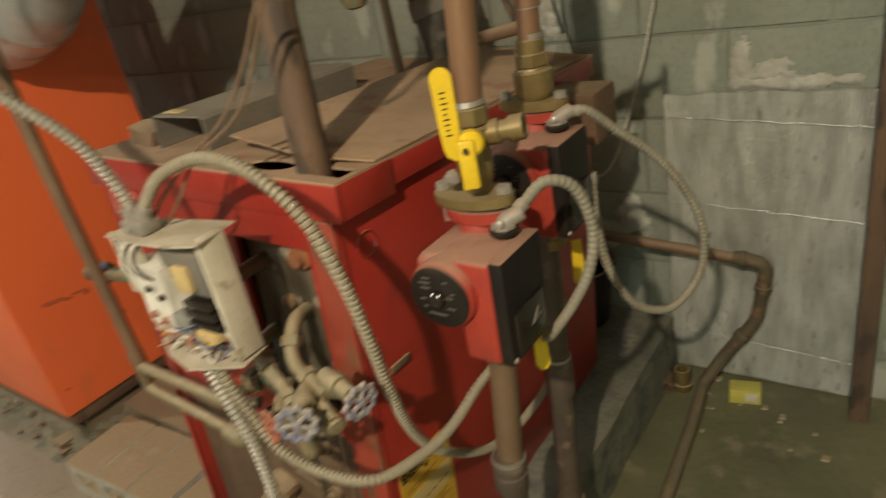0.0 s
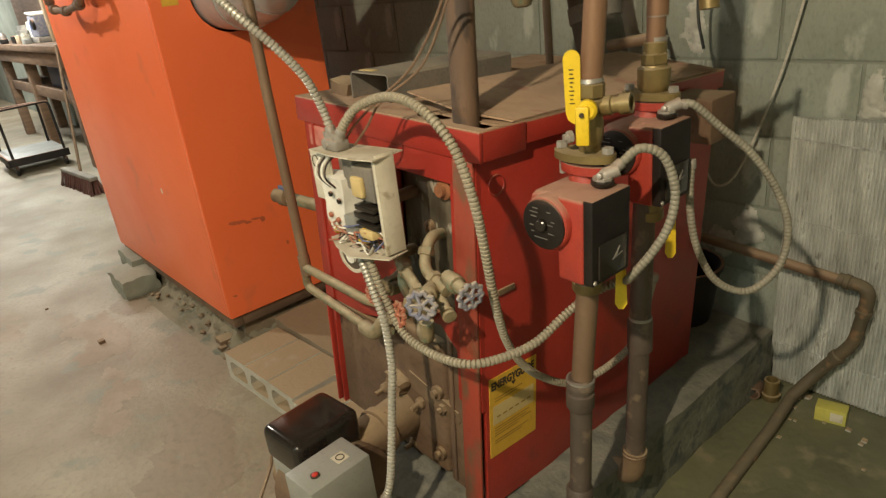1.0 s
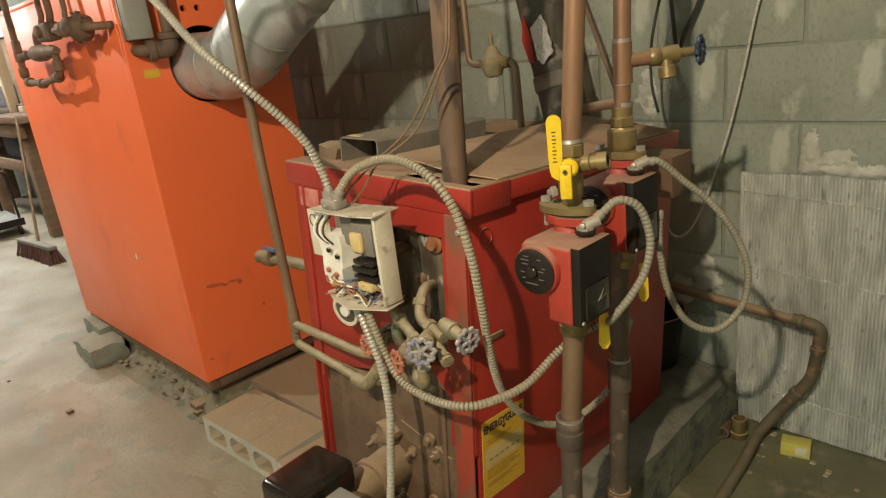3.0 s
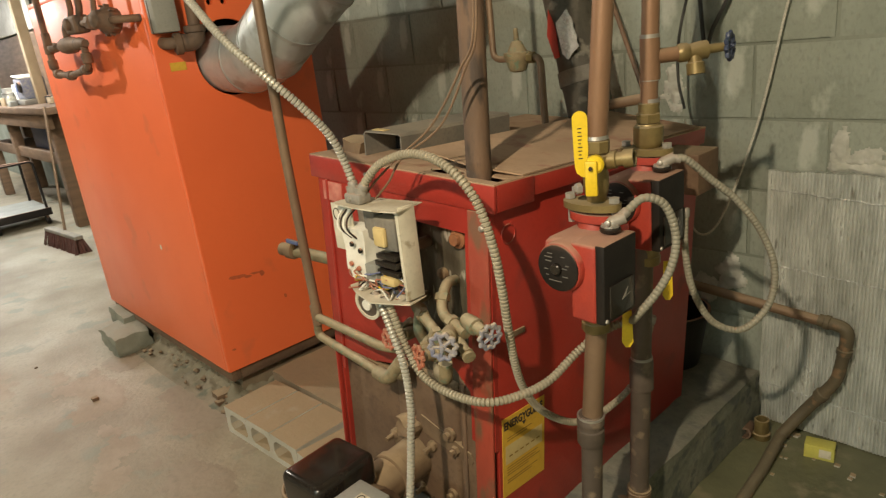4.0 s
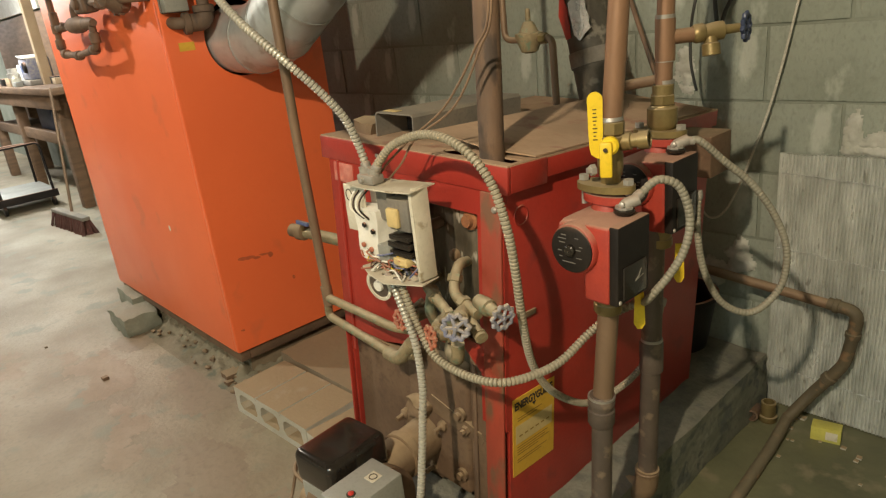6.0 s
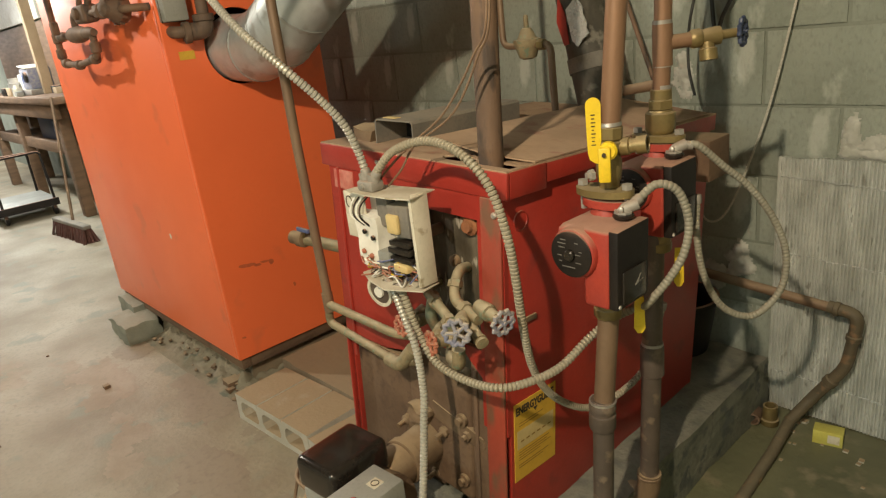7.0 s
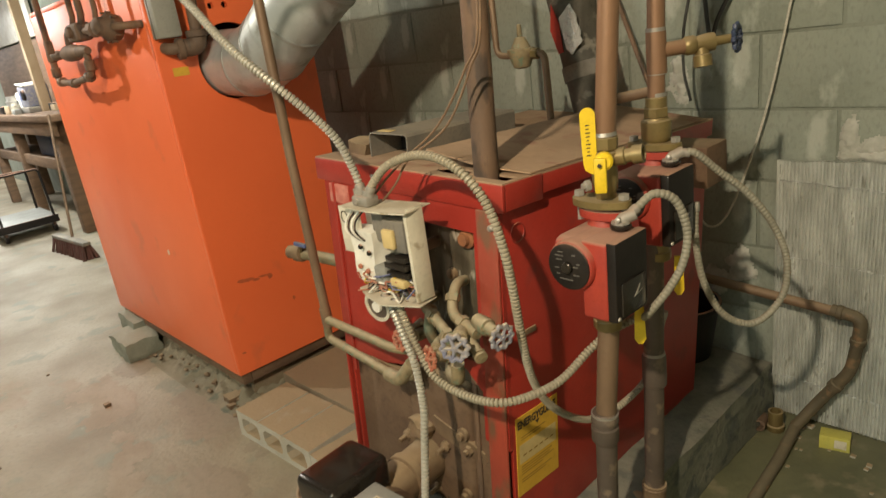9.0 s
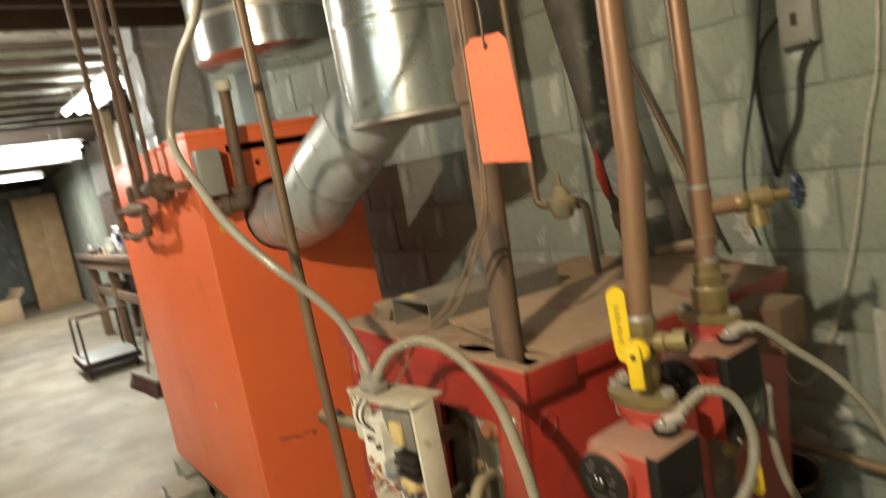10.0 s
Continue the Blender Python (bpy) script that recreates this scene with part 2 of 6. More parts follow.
def smooth(points, n=6):
    """A Catmull-Rom line through the points."""
    p = [Vector(v) for v in points]
    p = [p[0] * 2 - p[1]] + p + [p[-1] * 2 - p[-2]]
    out = []
    for i in range(1, len(p) - 2):
        for k in range(n):
            t = k / n
            a, b, c, d = p[i - 1:i + 3]
            out.append(0.5 * ((2 * b) + (c - a) * t + (2 * a - 5 * b + 4 * c - d) * t * t + (3 * b - a - 3 * c + d) * t ** 3))
    return out + [p[-2]]


def rounded(points, r, n=5):
    """A line of straight runs with its corners rounded."""
    p = [Vector(v) for v in points]
    out = [p[0]]
    for a, b, c in zip(p, p[1:], p[2:]):
        k = min(r, (a - b).length * 0.45, (c - b).length * 0.45)
        s, e = b + (a - b).normalized() * k, b + (c - b).normalized() * k
        out += [s * (1 - t) ** 2 + b * 2 * t * (1 - t) + e * t * t for t in (i / n for i in range(n + 1))]
    return out + [p[-1]]


def tube(points, r, sides=12, bm=None, caps=True, radii=None):
    bm = bm or bmesh.new()
    p = [Vector(v) for v in points]
    up, rings = None, []
    for i, q in enumerate(p):
        d = (p[min(i + 1, len(p) - 1)] - p[max(i - 1, 0)]).normalized()
        if up is None:
            up = d.orthogonal().normalized()
        up = (up - d * up.dot(d)).normalized()
        side = d.cross(up)
        rr = radii[i] if radii else r
        rings.append([bm.verts.new(q + (up * math.cos(a) + side * math.sin(a)) * rr) for a in (2 * math.pi * k / sides for k in range(sides))])
    for a, b in zip(rings, rings[1:]):
        for k in range(sides):
            f = bm.faces.new((a[k], a[(k + 1) % sides], b[(k + 1) % sides], b[k]))
            f.smooth = True
    if caps:
        bm.faces.new(rings[0][::-1])
        bm.faces.new(rings[-1])
    return bm


def flex(points, r=0.010, pitch=0.0078, sides=10, low=0.75):
    """A ribbed armoured conduit along a smooth line."""
    p = smooth(points, 10)
    run = [0.0]
    for a, b in zip(p, p[1:]):
        run.append(run[-1] + (b - a).length)
    n = int(run[-1] / pitch)
    out, radii, j = [], [], 0
    for i in range(n * 4 + 1):
        s = run[-1] * i / (n * 4)
        while j < len(run) - 2 and run[j + 1] < s:
            j += 1
        t = (s - run[j]) / max(run[j + 1] - run[j], 1e-9)
        out.append(p[j].lerp(p[j + 1], t))
        radii.append(r * (0.97 if i % 4 else low))
    return tube(out, r, sides, radii=radii)


def lathe(profile, place=(0, 0, 0), axis=(0, 0, 1), sides=20, bm=None, flat=True):
    """Rings of (height, radius) about an axis."""
    bm = bm or bmesh.new()
    rot = Vector((0, 0, 1)).rotation_difference(Vector(axis).normalized()).to_matrix().to_4x4()
    m = Matrix.Translation(place) @ rot
    rings = [[bm.verts.new(m @ Vector((max(r, 1e-4) * math.cos(2 * math.pi * k / sides), max(r, 1e-4) * math.sin(2 * math.pi * k / sides), h))) for k in range(sides)] for h, r in profile]
    for (a, b), (pa, pb) in zip(zip(rings, rings[1:]), zip(profile, profile[1:])):
        sm = abs(pa[0] - pb[0]) > 1e-5
        for k in range(sides):
            f = bm.faces.new((a[k], a[(k + 1) % sides], b[(k + 1) % sides], b[k]))
            f.smooth = sm and sides > 8
    bm.faces.new(rings[0][::-1])
    bm.faces.new(rings[-1])
    return bm


def plate(outline, holes=(), thick=0.002, m=None, bm=None):
    """A sheet in the xy plane with real holes, given thickness, then placed by m."""
    bm = bm or bmesh.new()
    edges, verts = [], []
    for loop in (outline, *holes):
        vs = [bm.verts.new((x, y, 0)) for x, y in loop]
        verts += vs
        edges += [bm.edges.new((vs[k], vs[(k + 1) % len(vs)])) for k in range(len(vs))]
    fill = bmesh.ops.triangle_fill(bm, use_beauty=True, use_dissolve=False, edges=edges)
    faces = [g for g in fill["geom"] if isinstance(g, bmesh.types.BMFace)]
    ex = bmesh.ops.extrude_face_region(bm, geom=faces)
    top = [g for g in ex["geom"] if isinstance(g, bmesh.types.BMVert)]
    bmesh.ops.translate(bm, vec=(0, 0, thick), verts=top)
    bmesh.ops.recalc_face_normals(bm, faces=bm.faces[:])
    if m is not None:
        bmesh.ops.transform(bm, matrix=m, verts=verts + top)
    return bm


def circle(x, y, r, n=20, ry=None):
    return [(x + r * math.cos(2 * math.pi * k / n), y + (ry or r) * math.sin(2 * math.pi * k / n)) for k in range(n)]


def rect(x0, y0, x1, y1):
    return [(x0, y0), (x1, y0), (x1, y1), (x0, y1)]


def wheel(place, axis, r, spokes=5, lobes=True, bm=None):
    """A cast handwheel with a wavy rim, spokes and hub."""
    bm = bm or bmesh.new()
    rot = Vector((0, 0, 1)).rotation_difference(Vector(axis).normalized()).to_matrix().to_4x4()
    m = Matrix.Translation(place) @ rot
    n = spokes * 8
    rim = [m @ Vector(((r * (1 + (0.12 * math.cos(spokes * 2 * a) if lobes else 0))) * math.cos(a), (r * (1 + (0.12 * math.cos(spokes * 2 * a) if lobes else 0))) * math.sin(a), 0)) for a in (2 * math.pi * k / n for k in range(n + 1))]
    tube(rim, r * 0.20, 8, bm)
    for k in range(spokes):
        a = 2 * math.pi * k / spokes
        tube([m @ Vector((0, 0, r * 0.12)), m @ Vector((r * math.cos(a), r * math.sin(a), 0))], r * 0.15, 6, bm)
    lathe([(-r * 0.3, r * 0.30), (r * 0.20, r * 0.30), (r * 0.24, r * 0.16), (r * 0.36, r * 0.14)], place, axis, 12, bm)
    return bm


def spin(px, py, pz):
    return Matrix.Translation((px, py, pz))


# plane maps: a sheet drawn in (x, z) on a wall facing -y, or in (y, z) on a wall facing +x
FRONT = Matrix(((1, 0, 0, 0), (0, 0, -1, 0), (0, 1, 0, 0), (0, 0, 0, 1)))
SIDE = Matrix(((0, 0, 1, 0), (1, 0, 0, 0), (0, 1, 0, 0), (0, 0, 0, 1)))

# ---- the large structure ----
X0, X1, Y0, Y1, TOP = -16.0, 2.6, -4.6, 1.08, 2.55
solo("floor", box((X0, Y0, -0.12), (X1, Y1, 0.0), 0), CONCRETE, "worn grey concrete basement floor with reddish stains", "floor", kind="structure")
wall_north = solo("wall_north", box((X0, Y1 + 0.0095, -0.12), (X1, Y1 + 0.22, TOP), 0), MORTAR, "bare concrete block basement wall, stained", "wall", kind="structure")
solo("wall_west", box((X0 - 0.2, Y0, -0.12), (X0, Y1 + 0.22, TOP), 0), BLOCK, "pale far basement wall", "wall", kind="structure")
solo("wall_south", box((X0 - 0.2, Y0 - 0.2, -0.12), (X1 + 0.2, Y0, TOP), 0), BLOCK, "plain basement wall", "wall", kind="structure")
solo("wall_east", box((X1, Y0, -0.12), (X1 + 0.2, Y1 + 0.22, TOP), 0), BLOCK, "plain basement wall", "wall", kind="structure")
bm = box((X0 - 0.2, Y0 - 0.2, TOP), (X1 + 0.2, Y1 + 0.22, TOP + 0.1), 0)
for k in range(46):
    jx = X0 + 0.2 + 0.406 * k
    box((jx, Y0, TOP - 0.19), (jx + 0.04, Y1 + 0.01, TOP + 0.002), 0.003, bm=bm, seg=1)
solo("ceiling", bm, CEILING, "dark wooden joists and boards of the basement ceiling", "ceiling", kind="structure")


def rough_slab(lo, hi, amount=0.008, cuts=7, seed=1):
    """A concrete slab with uneven faces and chipped edges."""
    bm = box(lo, hi, 0)
    bmesh.ops.subdivide_edges(bm, edges=bm.edges[:], cuts=cuts, use_grid_fill=True)
    for v in bm.verts:
        k = noise.noise_vector(v.co * 9 + Vector((seed, seed, seed)))
        v.co += k * amount + noise.noise_vector(v.co * 31) * amount * 0.5
        v.co.z = max(v.co.z, lo[2])
    for f in bm.faces:
        f.smooth = True
    return bm


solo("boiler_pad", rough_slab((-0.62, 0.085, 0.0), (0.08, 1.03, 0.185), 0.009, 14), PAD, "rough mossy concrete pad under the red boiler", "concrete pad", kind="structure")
solo("boiler_pad_side", rough_slab((-1.405, 0.158, 0.0), (-0.60, 1.02, 0.106), 0.006, 14, 9), DUSTY_PAD, "concrete slab under brown dust beside the boiler", "concrete pad", kind="structure")
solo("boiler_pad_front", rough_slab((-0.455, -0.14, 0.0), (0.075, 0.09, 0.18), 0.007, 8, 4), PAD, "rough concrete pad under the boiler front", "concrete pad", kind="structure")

# ---- the red boiler ----
tip = Matrix.Translation((0, 0, 1.01)) @ Matrix.Rotation(radians(3.6), 4, Vector((-0.76, 0.65, 0))) @ Matrix.Translation((0, 0, -1.01))
boiler = thing("boiler", (0, 0, 0), "dusty red sheet steel boiler on a concrete pad", "boiler", m=tip)
BX0, BX1, BY1, BZ0, BZ1 = -0.565, -0.006, 0.80, 0.19, 0.975
CX0 = -0.591


def on_boiler(name, bm, mat, label=""):
    return part(name, bm, mat, boiler, label)


on_boiler("side_panel", box((BX1 - 0.012, 0.004, BZ0), (BX1, BY1, BZ1), 0.002), RED, "dark red painted side panel")
on_boiler("side_panel", box((BX0, 0.004, BZ0), (BX0 + 0.012, BY1, BZ1), 0.002), RED)
on_boiler("back_panel", box((BX0 + 0.012, BY1 - 0.012, BZ0), (BX1 - 0.012, BY1 - 0.002, BZ1), 0.002), RED)
# front sheet with the opening for the tankless plate
on_boiler("front_panel", plate([(BX0, 0.515), (-0.40, 0.520), (-0.30, 0.545), (-0.25, 0.585), (-0.12, 0.60), (-0.074, 0.56), (-0.074, 0.445), (BX1, 0.445), (BX1, BZ1), (BX0, BZ1)], [rect(-0.232, 0.625, -0.074, 0.905)], 0.010, Matrix.Translation((0, 0.004, 0)) @ FRONT), RED, "red painted front panel with a square opening")
on_boiler("front_flange", box((BX0 - 0.001, -0.010, 0.20), (BX0 + 0.006, 0.003, 0.515), 0.002), RED)
on_boiler("front_flange", box((BX0 + 0.032, -0.010, 0.455), (BX0 + 0.042, -0.0055, 0.955), 0.002), RED)
on_boiler("corner_flange", box((-0.060, -0.0125, 0.20), (-0.008, -0.0065, 0.955), 0.002), RED_STAINED, "red corner flange with brown heat stains")
on_boiler("tankless_plate", box((-0.236, 0.012, 0.49), (-0.07, 0.022, 0.91), 0.002), GALV_PLATE, "stained galvanised plate with white drips and painted highlights")
on_boiler("rust_boss", lathe([(0, 0.020), (0.008, 0.020), (0.012, 0.014), (0.020, 0.012)], (-0.105, 0.012, 0.885), (0, -1, 0), 14), RUST, "rusty boss on the plate")
on_boiler("rust_boss", lathe([(0, 0.013), (0.010, 0.012), (0.014, 0.006)], (-0.155, 0.012, 0.80), (0, -1, 0), 12), CASTING)
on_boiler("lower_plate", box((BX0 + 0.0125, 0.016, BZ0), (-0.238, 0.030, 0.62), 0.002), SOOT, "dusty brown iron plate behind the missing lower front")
on_boiler("lower_lip", box((BX0 + 0.013, -0.003, 0.500), (-0.345, 0.0155, 0.512), 0.003), CASTING)
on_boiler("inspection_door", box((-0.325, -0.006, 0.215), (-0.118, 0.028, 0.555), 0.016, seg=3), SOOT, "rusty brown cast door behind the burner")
for bx, bz in ((-0.29, 0.53), (-0.14, 0.535), (-0.14, 0.43), (-0.14, 0.27)):
    on_boiler("door_bolt", lathe([(0, 0.016), (0.008, 0.016), (0.009, 0.009), (0.018, 0.009)], (bx, -0.006, bz), (0, -1, 0), 10), CASTING)
on_boiler("hinge_strip", box((-0.113, -0.004, 0.21), (-0.062, 0.03, 0.59), 0.006), SOOT, "brown rusty iron strip")
on_boiler("hinge_strip", box((-0.10, -0.010, 0.22), (-0.09, -0.003, 0.57), 0.003), IRON)
# cap
on_boiler("cap_band", box((CX0, -0.010, 0.955), (0.008, 0.0, 1.008), 0.003), RED, "red front lip of the top cover")
on_boiler("cap_band", box((-0.003, 0.0, 0.957), (0.008, 0.105, 1.008), 0.002), RED)
on_boiler("cap_band", box((-0.003, 0.107, 0.968), (0.006, BY1, 1.008), 0.002), RED)
on_boiler("cap_band", box((CX0, 0.0, 0.957), (CX0 + 0.008, BY1, 1.006), 0.002), RED)
on_boiler("top_cover", plate([(CX0 + 0.002, -0.008), (0.006, -0.008), (0.006, BY1), (CX0 + 0.002, BY1)], [circle(-0.155, 0.035, 0.045, 18, 0.022), rect(-0.065, 0.015, -0.005, 0.05)], 0.004, Matrix.Translation((0, 0, 1.006))), DUSTY, "top cover under a thick layer of tan dust")
bm = lathe([(0, 0.0065), (0.003, 0.0065), (0.006, 0.004)], (-0.022, -0.0125, 0.925), (0, -1, 0), 10)
on_boiler("rivet", bm, STEEL, "zinc screw head")
on_boiler("rivet", lathe([(0, 0.005), (0.002, 0.005), (0.004, 0.003)], (-0.37, -0.010, 0.985), (0, -1, 0), 10), STEEL)
ring = [(0.001 + BX1, 0.042 + 0.019 * math.cos(2 * math.pi * k / 24), 0.905 + 0.019 * math.sin(2 * math.pi * k / 24)) for k in range(25)]
on_boiler("knockout", tube(ring, 0.0015, 6), RED)
on_boiler("bracket", box((BX1 - 0.001, 0.04, 0.688), (BX1 + 0.004, 0.085, 0.700), 0.001), CASTING, "small dusty steel bracket")
on_boiler("nameplate", box((-0.545, -0.0085, 0.905), (-0.47, -0.0055, 0.95), 0.0005), material("worn_pink_plate", (0.55, 0.22, 0.17), (0.45, 0.10, 0.07), 0.6, 0, 30, 120, 0.05), "worn faded maker's plate")
# energy label on the side
lab = on_boiler("energy_label", plate([(0.012, 0.532), (0.142, 0.532), (0.142, 0.350), (0.012, 0.350)], (), 0.0015, Matrix.Translation((BX1, 0, 0)) @ SIDE), LABEL, "yellow paper energy label, slightly faded")


def letters(name, text, size, m, mat, parent=None, label=""):
    cu = bpy.data.curves.new(name, "FONT")
    cu.body, cu.size, cu.extrude, cu.offset = text, size, 0.0004, size * 0.03
    ob = new(name, cu)
    dg = bpy.context.evaluated_depsgraph_get()
    me = bpy.data.meshes.new_from_object(ob.evaluated_get(dg))
    bpy.data.objects.remove(ob)
    me.materials.append(mat)
    ob = new(name, me)
    if parent:
        ob.parent = parent
    ob.matrix_local = m
    if label:
        ob["label"] = label
    return ob


for k, (a, b, z) in enumerate(((0.025, 0.100, 0.484), (0.025, 0.085, 0.478), (0.024, 0.120, 0.416), (0.024, 0.112, 0.410), (0.024, 0.126, 0.404), (0.024, 0.090, 0.398), (0.024, 0.118, 0.386), (0.024, 0.100, 0.380))):
    part("print_bar", box((BX1 + 0.0018, a, z), (BX1 + 0.0022, b, z + 0.0014), 0), LABEL_INK, lab)
for k in range(6):
    part("print_bar", box((BX1 + 0.0022, 0.030 + 0.017 * k, 0.440), (BX1 + 0.0025, 0.040 + 0.017 * k, 0.443), 0), LABEL_INK, lab)
part("pale_band", box((BX1 + 0.0016, 0.020, 0.425), (BX1 + 0.0021, 0.134, 0.468), 0), LABEL_PALE, lab)
lab.matrix_basis = lab.matrix_basis @ Matrix.Translation((0, 0, -0.046)) @ Matrix.Diagonal((1, 1.06, 1.05, 1))
letters("lettering", "ENERGYGUIDE", 0.0178, Matrix.Translation((BX1 + 0.002, 0.016, 0.506)) @ SIDE @ Matrix.Diagonal((1, 1.35, 1, 1)), INK, lab, "dark bold lettering")
part("arrow", plate([(0.070, 0.503), (0.082, 0.503), (0.076, 0.494)], (), 0.0006, Matrix.Translation((BX1 + 0.0018, 0, 0)) @ SIDE), INK, lab)

# things lying on the boiler
ch = thing("steel_channel", (-0.43, 0.3, 1.012), "grey sheet steel channel lying on the boiler top", "sheet channel", m=tip @ Matrix.Translation((-0.385, 0.055, 1.0105)) @ Matrix.Rotation(radians(5), 4, "Z"))
bm = plate([(-0.060, 0.0), (-0.060, 0.050), (-0.054, 0.056), (0.054, 0.056), (0.060, 0.050), (0.060, 0.0), (0.057, 0.0), (0.057, 0.049), (0.053, 0.053), (-0.053, 0.053), (-0.057, 0.049), (-0.057, 0.0)], (), 0.40, FRONT)
bmesh.ops.translate(bm, vec=(0, 0.40, 0), verts=bm.verts[:])
part("channel_body", bm, GREY_SHEET, ch)
# Black plate set back in the open end, standing in for its shaded inside.
part("inside_shade_plate", plate([(-0.056, 0.001), (-0.056, 0.052), (-0.02, 0.052), (-0.015, 0.040), (0.0, 0.042), (0.005, 0.036), (0.012, 0.052), (0.056, 0.048), (0.056, 0.001)], (), 0.002, Matrix.Translation((0, 0.10, 0)) @ FRONT), BLACK_DULL, ch)
part("paper_scrap", box((-0.048, 0.015, 0.0562), (-0.008, 0.035, 0.058), 0.0005), LABEL_PALE, ch)
sheet = solo("cover_sheet", plate([(-0.27, 0.06), (-0.10, 0.045), (0.0, 0.075), (0.0, 0.77), (-0.27, 0.77)], [], 0.003, Matrix.Translation((0.004, 0.0, 1.0115)) @ Matrix.Rotation(radians(5.5), 4, "Y")), DUSTY, "dust-covered sheet laid over the boiler top", "cover sheet")
sheet.matrix_world = tip
solo("loose_rag", rough_slab((-0.545, 0.06, 1.022), (-0.475, 0.20, 1.055), 0.014, 4, 7), CASTING, "crumpled dusty brown rag on the boiler top", "rag")

# big supply riser
riser = thing("supply_riser", (-0.075, 0.035, 0.99), "brown rusty iron riser pipe out of the boiler top", "pipe", m=Matrix.Identity(4))
part("pipe", tube([(-0.073, 0.036, 0.97), (-0.057, 0.047, 1.45)], 0.0242, 20), IRON, riser)
part("pipe", tube([(-0.057, 0.047, 1.45), (-0.048, 0.05, 2.40)], 0.0225, 20), IRON, riser)
part("coupling", lathe([(-0.03, 0.026), (-0.025, 0.030), (0.025, 0.030), (0.03, 0.026)], (-0.057, 0.047, 1.45)), IRON, riser)
# tag hung on the riser
tag = thing("hang_tag", (0.075, -0.03, 1.33), "blank orange card tag hung by a wire", "tag", m=Matrix.Identity(4))
bm = plate([(0.026, 1.330), (0.122, 1.322), (0.114, 1.478), (0.103, 1.490), (0.046, 1.496), (0.030, 1.486)], [circle(0.073, 1.480, 0.005, 10)], 0.0015, Matrix.Translation((0, -0.03, 0)) @ FRONT)
part("card", bm, TAG, tag)
part("tie_wire", tube(smooth([(0.073, -0.034, 1.480), (0.070, -0.03, 1.54), (0.02, 0.0, 1.62), (-0.03, 0.02, 1.66)], 4), 0.0012, 6), WIRE, tag)

# ---- orange furnace ----
OX0, OX1, OY0, OY1, OZ0, OZ1 = -2.775, -1.45, 0.012, 0.60, 0.147, 1.562
furnace = thing("furnace", (-2.1, 0.3, 0.0), "tall bright orange enamelled furnace cabinet on concrete blocks", "furnace", m=Matrix.Identity(4))


def on_furnace(name, bm, mat, label=""):
    return part(name, bm, mat, furnace, label)


on_furnace("front_panel", box((OX0, OY0, OZ0), (OX1 - 0.0225, OY0 + 0.02, OZ1), 0.002), ORANGE)
on_furnace("front_post", box((OX1 - 0.0215, OY0, OZ0), (OX1 - 0.001, OY0 + 0.02, OZ1), 0.004), ORANGE)
bm = plate(rect(OY0 + 0.004, OZ0, OY1, OZ1), [circle(0.275, 1.268, 0.128, 28), rect(0.135, 1.497, 0.47, 1.523), circle(0.235, 1.452, 0.011, 12), circle(0.285, 1.452, 0.011, 12)], 0.018, Matrix.Translation((OX1 - 0.018, 0, 0)) @ SIDE)
on_furnace("side_panel", bm, ORANGE, "orange side panel with a round flue opening")
on_furnace("side_panel", box((OX0, OY0 + 0.021, OZ0), (OX0 + 0.018, OY1, OZ1), 0.003), ORANGE)
on_furnace("back_panel", box((OX0 + 0.019, OY1 - 0.018, OZ0), (OX1 - 0.019, OY1, OZ1), 0.003), ORANGE)
on_furnace("top_panel", box((OX0 + 0.001, OY0 + 0.001, OZ1 + 0.0005), (OX1 - 0.0005, OY1, OZ1 + 0.02), 0.004), ORANGE)
# Added black block: its colour stands in for shade behind the flue opening.
on_furnace("inside_shade_block", box((OX0 + 0.10, OY0 + 0.10, OZ0 + 0.05), (OX1 - 0.10, OY1 - 0.05, OZ1 - 0.03), 0.01), BLACK_DULL, "black block in place of the shaded inside of the cabinet")
on_furnace("base_rail", box((OX0 + 0.01, OY0 + 0.012, 0.10), (OX1 - 0.012, OY0 + 0.05, OZ0 - 0.001), 0.003), SOOT, "sooty steel base rail")
on_furnace("base_rail", box((OX1 - 0.05, OY0 + 0.051, 0.10), (OX1 - 0.012, OY1, OZ0 - 0.001), 0.003), SOOT)
on_furnace("chip", plate(circle(0, 0, 0.009, 8, 0.012), (), 0.0006, Matrix.Translation((-1.84, OY0 - 0.0001, 0.585)) @ FRONT), WHITE, "white paint chip")
on_furnace("sticker", box((OX1, 0.055, 1.245), (OX1 + 0.0015, 0.108, 1.272), 0), LABEL, "small yellow sticker")
SMUDGE = material("rubbed_dark_enamel", (0.44, 0.095, 0.04), (0.58, 0.125, 0.048), 0.6, 0, 60, 200, 0.05)
for y, z, w, h in ((0.125, 0.498, 0.034, 0.007), (0.165, 0.487, 0.016, 0.005), (0.198, 0.490, 0.022, 0.004), (0.222, 0.482, 0.010, 0.010), (0.05, 0.23, 0.008, 0.004), (0.30, 0.36, 0.006, 0.008)):
    edge = [(y + w * c * (1 + 0.35 * noise.noise(Vector((c * 3, q * 3, y * 40)))), z + h * q * (1 + 0.6 * noise.noise(Vector((c * 4, q * 4, z * 30)))) - 0.15 * w * c) for c, q in ((math.cos(k * 0.35), math.sin(k * 0.35)) for k in range(18))]
    on_furnace("scratch", plate(edge, (), 0.0005, Matrix.Translation((OX1, 0, 0)) @ SIDE), SMUDGE, "dark rubbed scratch")
